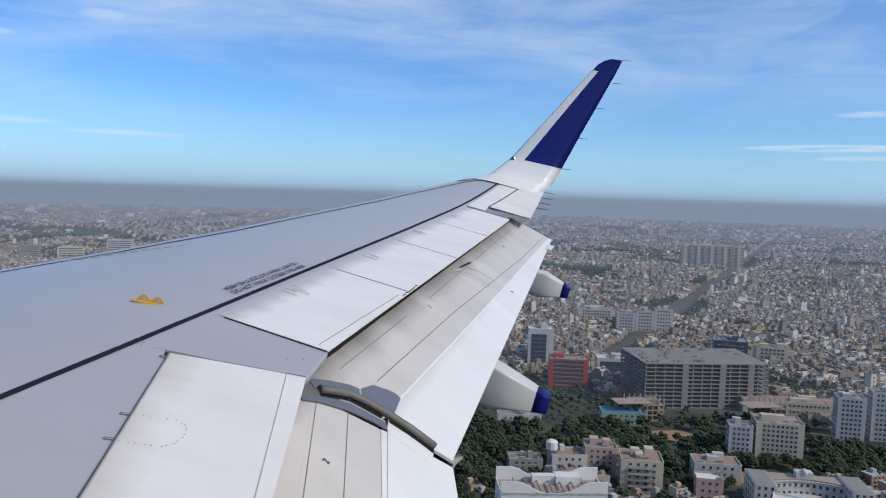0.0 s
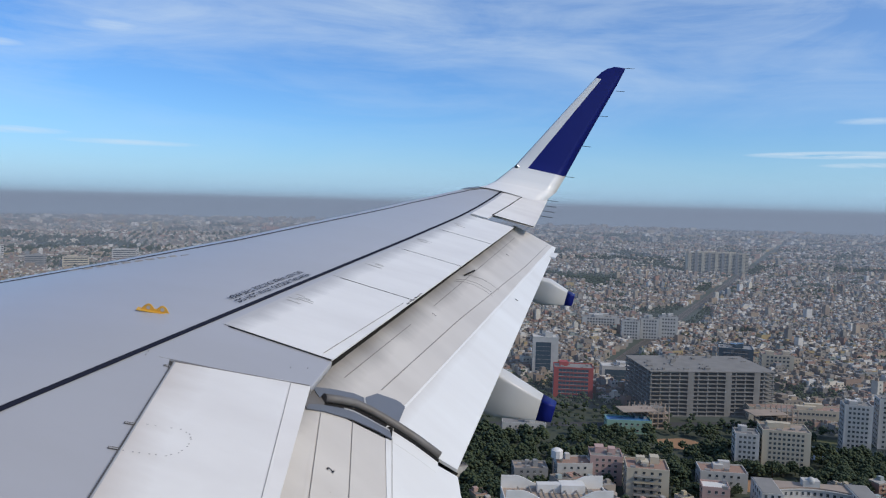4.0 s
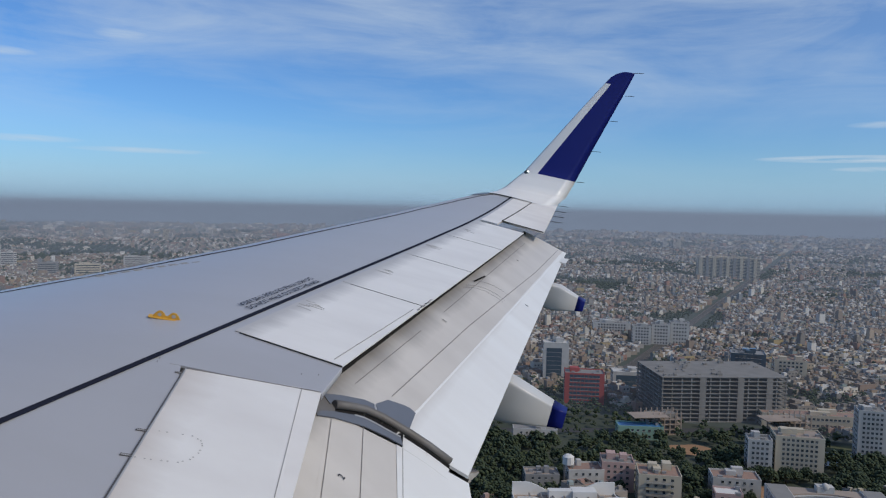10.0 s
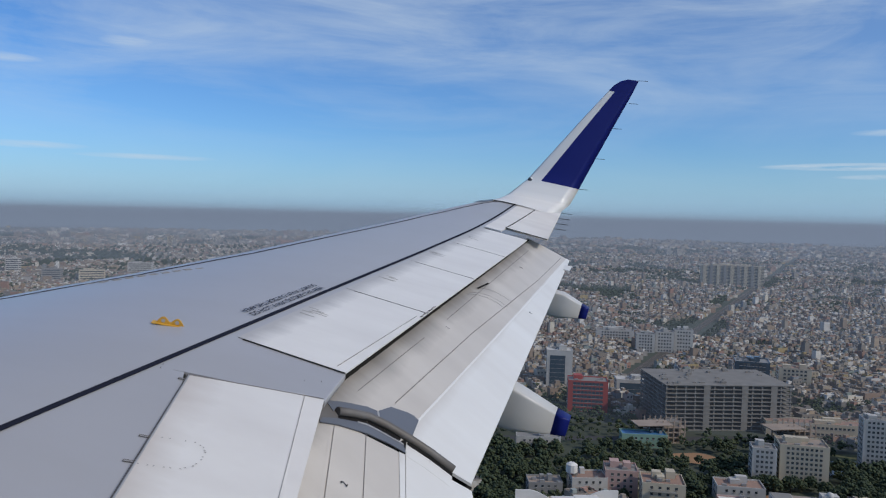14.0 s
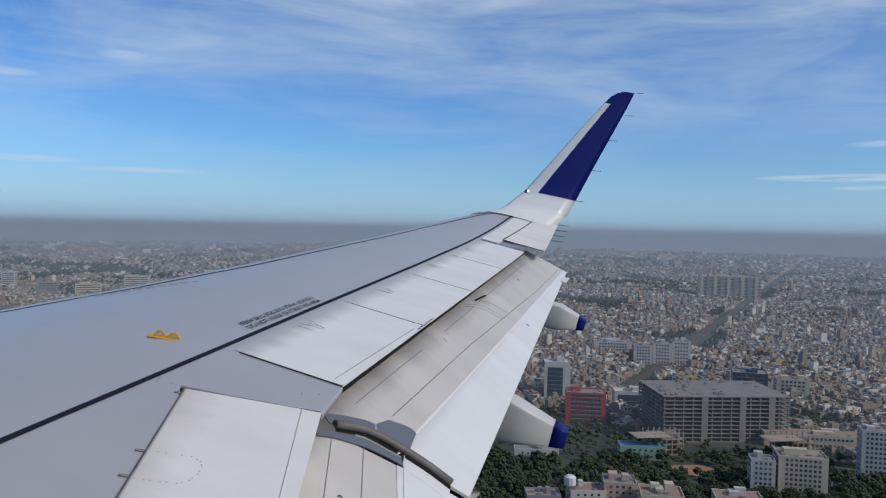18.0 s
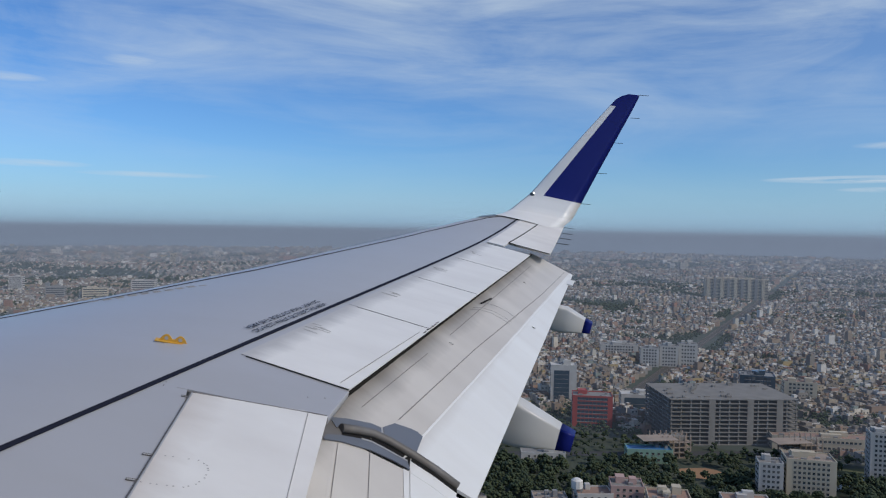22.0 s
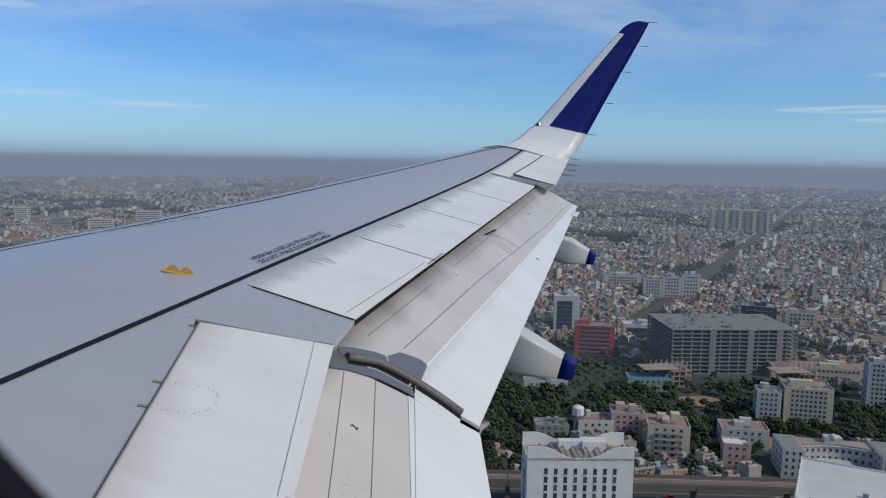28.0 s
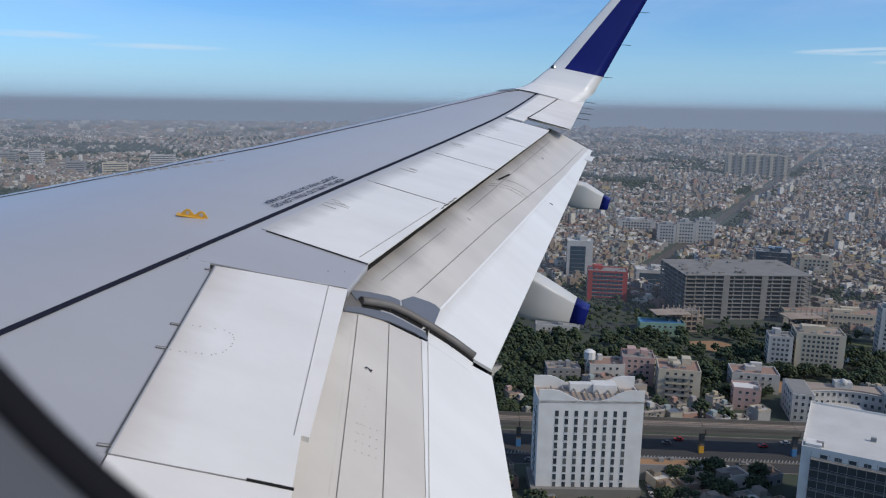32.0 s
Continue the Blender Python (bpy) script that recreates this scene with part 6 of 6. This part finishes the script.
# ------------------------------------------------------------------ houses near by, each with its parts
def house(w, d, h, floors, cols, seed, label):
    rs = random.Random(seed)
    ob_ = new("house")
    tagged(ob_, label, "house", "low houses of the quarter")
    part("wall", box(-w / 2, w / 2, -d / 2, d / 2, 0, h), M_OW, ob_)
    part("roof", box(-w / 2 + 0.2, w / 2 - 0.2, -d / 2 + 0.2, d / 2 - 0.2, h - 0.1, h + 0.1), M_OR, ob_)
    part("parapet", parapet(w + 0.06, d + 0.06, h - 0.05, 0.25, 0.8), M_OW, ob_)
    a = rs.uniform(-0.2, 0.2) * w
    part("stair_head", box(a - 1.6, a + 1.4, d * 0.08, d * 0.08 + 3.2, h + 0.08, h + 2.6), M_OW, ob_)
    tk = part("water_tank", tank_bm(0.75, 1.6), M_TANK, ob_)
    tk.matrix_local = pose(rs.uniform(-0.3, 0.3) * w, -d * 0.25, h + 0.08)
    dz = h / floors
    facade(ob_, "front", w, d, floors, cols, dz * 0.55, dz, 1.3, 1.3, key="hw")
    for r in range(1, floors):
        bal = part("balcony", box(-w * 0.34, w * (0.05 + 0.1 * (seed % 3)), -d / 2 - 1.1, -d / 2, dz * r - 0.12, dz * r + 0.02), M_CONC, ob_)
        part("balcony_rail", box(-w * 0.34, w * (0.05 + 0.1 * (seed % 3)), -d / 2 - 1.1, -d / 2 - 1.0, dz * r + 0.02, dz * r + 0.9), M_OW, bal)
    part("sunshade", box(-w / 2 - 0.3, w / 2 + 0.3, -d / 2 - 0.55, -d / 2, h - 0.5, h - 0.38), M_CONC, ob_)
    part("side_wing", box(w / 2, w / 2 + 2.4 + seed % 2, -d * 0.2, d * 0.45, 0, h * 0.62), M_OW, ob_)
    return ob_


TEMPLATES = [house(8.5, 10, 7.0, 2, 2, 1, "two-storey concrete house with flat roof and water tank"), house(10, 8.5, 9.8, 3, 2, 2, "three-storey flat-roofed house with balcony"),
             house(11, 11, 12.5, 4, 2, 3, "four-storey flat-roofed apartment house"), house(7.5, 9, 6.2, 2, 1, 4, "small two-storey house with flat roof"),
             house(13, 9, 9.2, 3, 3, 6, "wide three-storey house with stained walls")]
xs, ys = lots(340, 490, 10.5, 0.05)
ok = (xs > -25) & (greens(xs, ys) < 0.66) & free(xs, ys, 5) & ~streets(xs, ys)
xs, ys = xs[ok], ys[ok]
order = np.argsort(ys)
xs, ys = xs[order], ys[order]
used = set()
for k, (x_, y_) in enumerate(zip(xs[:150], ys[:150])):
    t_ = k % len(TEMPLATES)
    m_ = pose(float(x_), float(y_), 0, 0, 0, math.degrees(float(turn_of(x_, y_))) + rs_.choice((0, 0, 90, -90)) + rs_.uniform(-4, 4)) @ Matrix.Scale(rs_.uniform(0.72, 0.95), 4)
    if t_ in used:
        copy_thing(TEMPLATES[t_], m_)
    else:
        TEMPLATES[t_].matrix_world = m_
        used.add(t_)


# ------------------------------------------------------------------ trees near by
def tree(size, seed, label):
    rs = random.Random(seed)
    ob_ = new("tree")
    tagged(ob_, label, "tree", "broadleaf trees")
    bm_ = bmesh.new()

    def limb(p0, p1, r0, r1):
        ax = (p1 - p0).normalized()
        s = ax.orthogonal().normalized()
        t = ax.cross(s)
        l0 = [bm_.verts.new(p0 + (s * math.cos(a) + t * math.sin(a)) * r0) for a in [k * math.tau / 6 for k in range(6)]]
        l1 = [bm_.verts.new(p1 + (s * math.cos(a) + t * math.sin(a)) * r1) for a in [k * math.tau / 6 for k in range(6)]]
        for k in range(6):
            bm_.faces.new((l0[k], l0[(k + 1) % 6], l1[(k + 1) % 6], l1[k]))
    fork = Vector((0, 0, size * 0.55))
    limb(Vector((0, 0, 0)), fork, size * 0.07, size * 0.05)
    for k in range(5):
        a = k * 1.26 + rs.uniform(-0.3, 0.3)
        limb(fork, fork + Vector((math.cos(a) * size * 0.5, math.sin(a) * size * 0.5, size * rs.uniform(0.35, 0.7))), size * 0.04, size * 0.015)
    part("trunk", bm_, M_BARK, ob_, "brown trunk with spreading limbs")
    st = np.random.RandomState(seed)
    n_ = 300
    a, q, h = st.uniform(0, 6.28, n_), np.sqrt(st.uniform(0, 1, n_)), st.uniform(0, 1, n_)
    lob = 1 + 0.22 * np.sin(3 * a + seed) + 0.12 * np.sin(5 * a)
    cx_, cy_ = np.cos(a) * q * size * 0.85 * lob, np.sin(a) * q * size * 0.85 * lob
    cz_ = size * (0.75 + 0.95 * h * np.sqrt(np.clip(1.05 - q * q, 0, 1)))
    v, f = clumps(cx_, cy_, cz_, size * st.uniform(0.08, 0.17, n_), 0.75)
    me = bpy.data.meshes.new("crown")
    me.from_pydata(v.tolist(), [], f.tolist())
    me.polygons.foreach_set("use_smooth", [True] * len(f))
    me.materials.append(M_LEAF)
    cr = new("crown", me)
    cr.parent = ob_
    return ob_


TREES = [tree(5.2, 1, "broad dark green tree with uneven crown"), tree(4.2, 2, "rounded green street tree"), tree(6.2, 3, "tall spreading dark green rain tree"), tree(3.4, 4, "small bushy green tree")]
xs, ys = lots(215, 430, 8.0, 0.05)
ok = (xs > -15) & (greens(xs, ys) > 0.60) & free(xs, ys, 2)
xs, ys = xs[ok], ys[ok]
pick = rng.permutation(len(xs))[:210]
used = set()
for k, j in enumerate(pick):
    t_ = k % len(TREES)
    m_ = pose(float(xs[j]), float(ys[j]), 0, 0, 0, rs_.uniform(0, 360)) @ Matrix.Scale(rs_.uniform(0.8, 1.2), 4)
    if t_ in used:
        copy_thing(TREES[t_], m_)
    else:
        TREES[t_].matrix_world = m_
        used.add(t_)
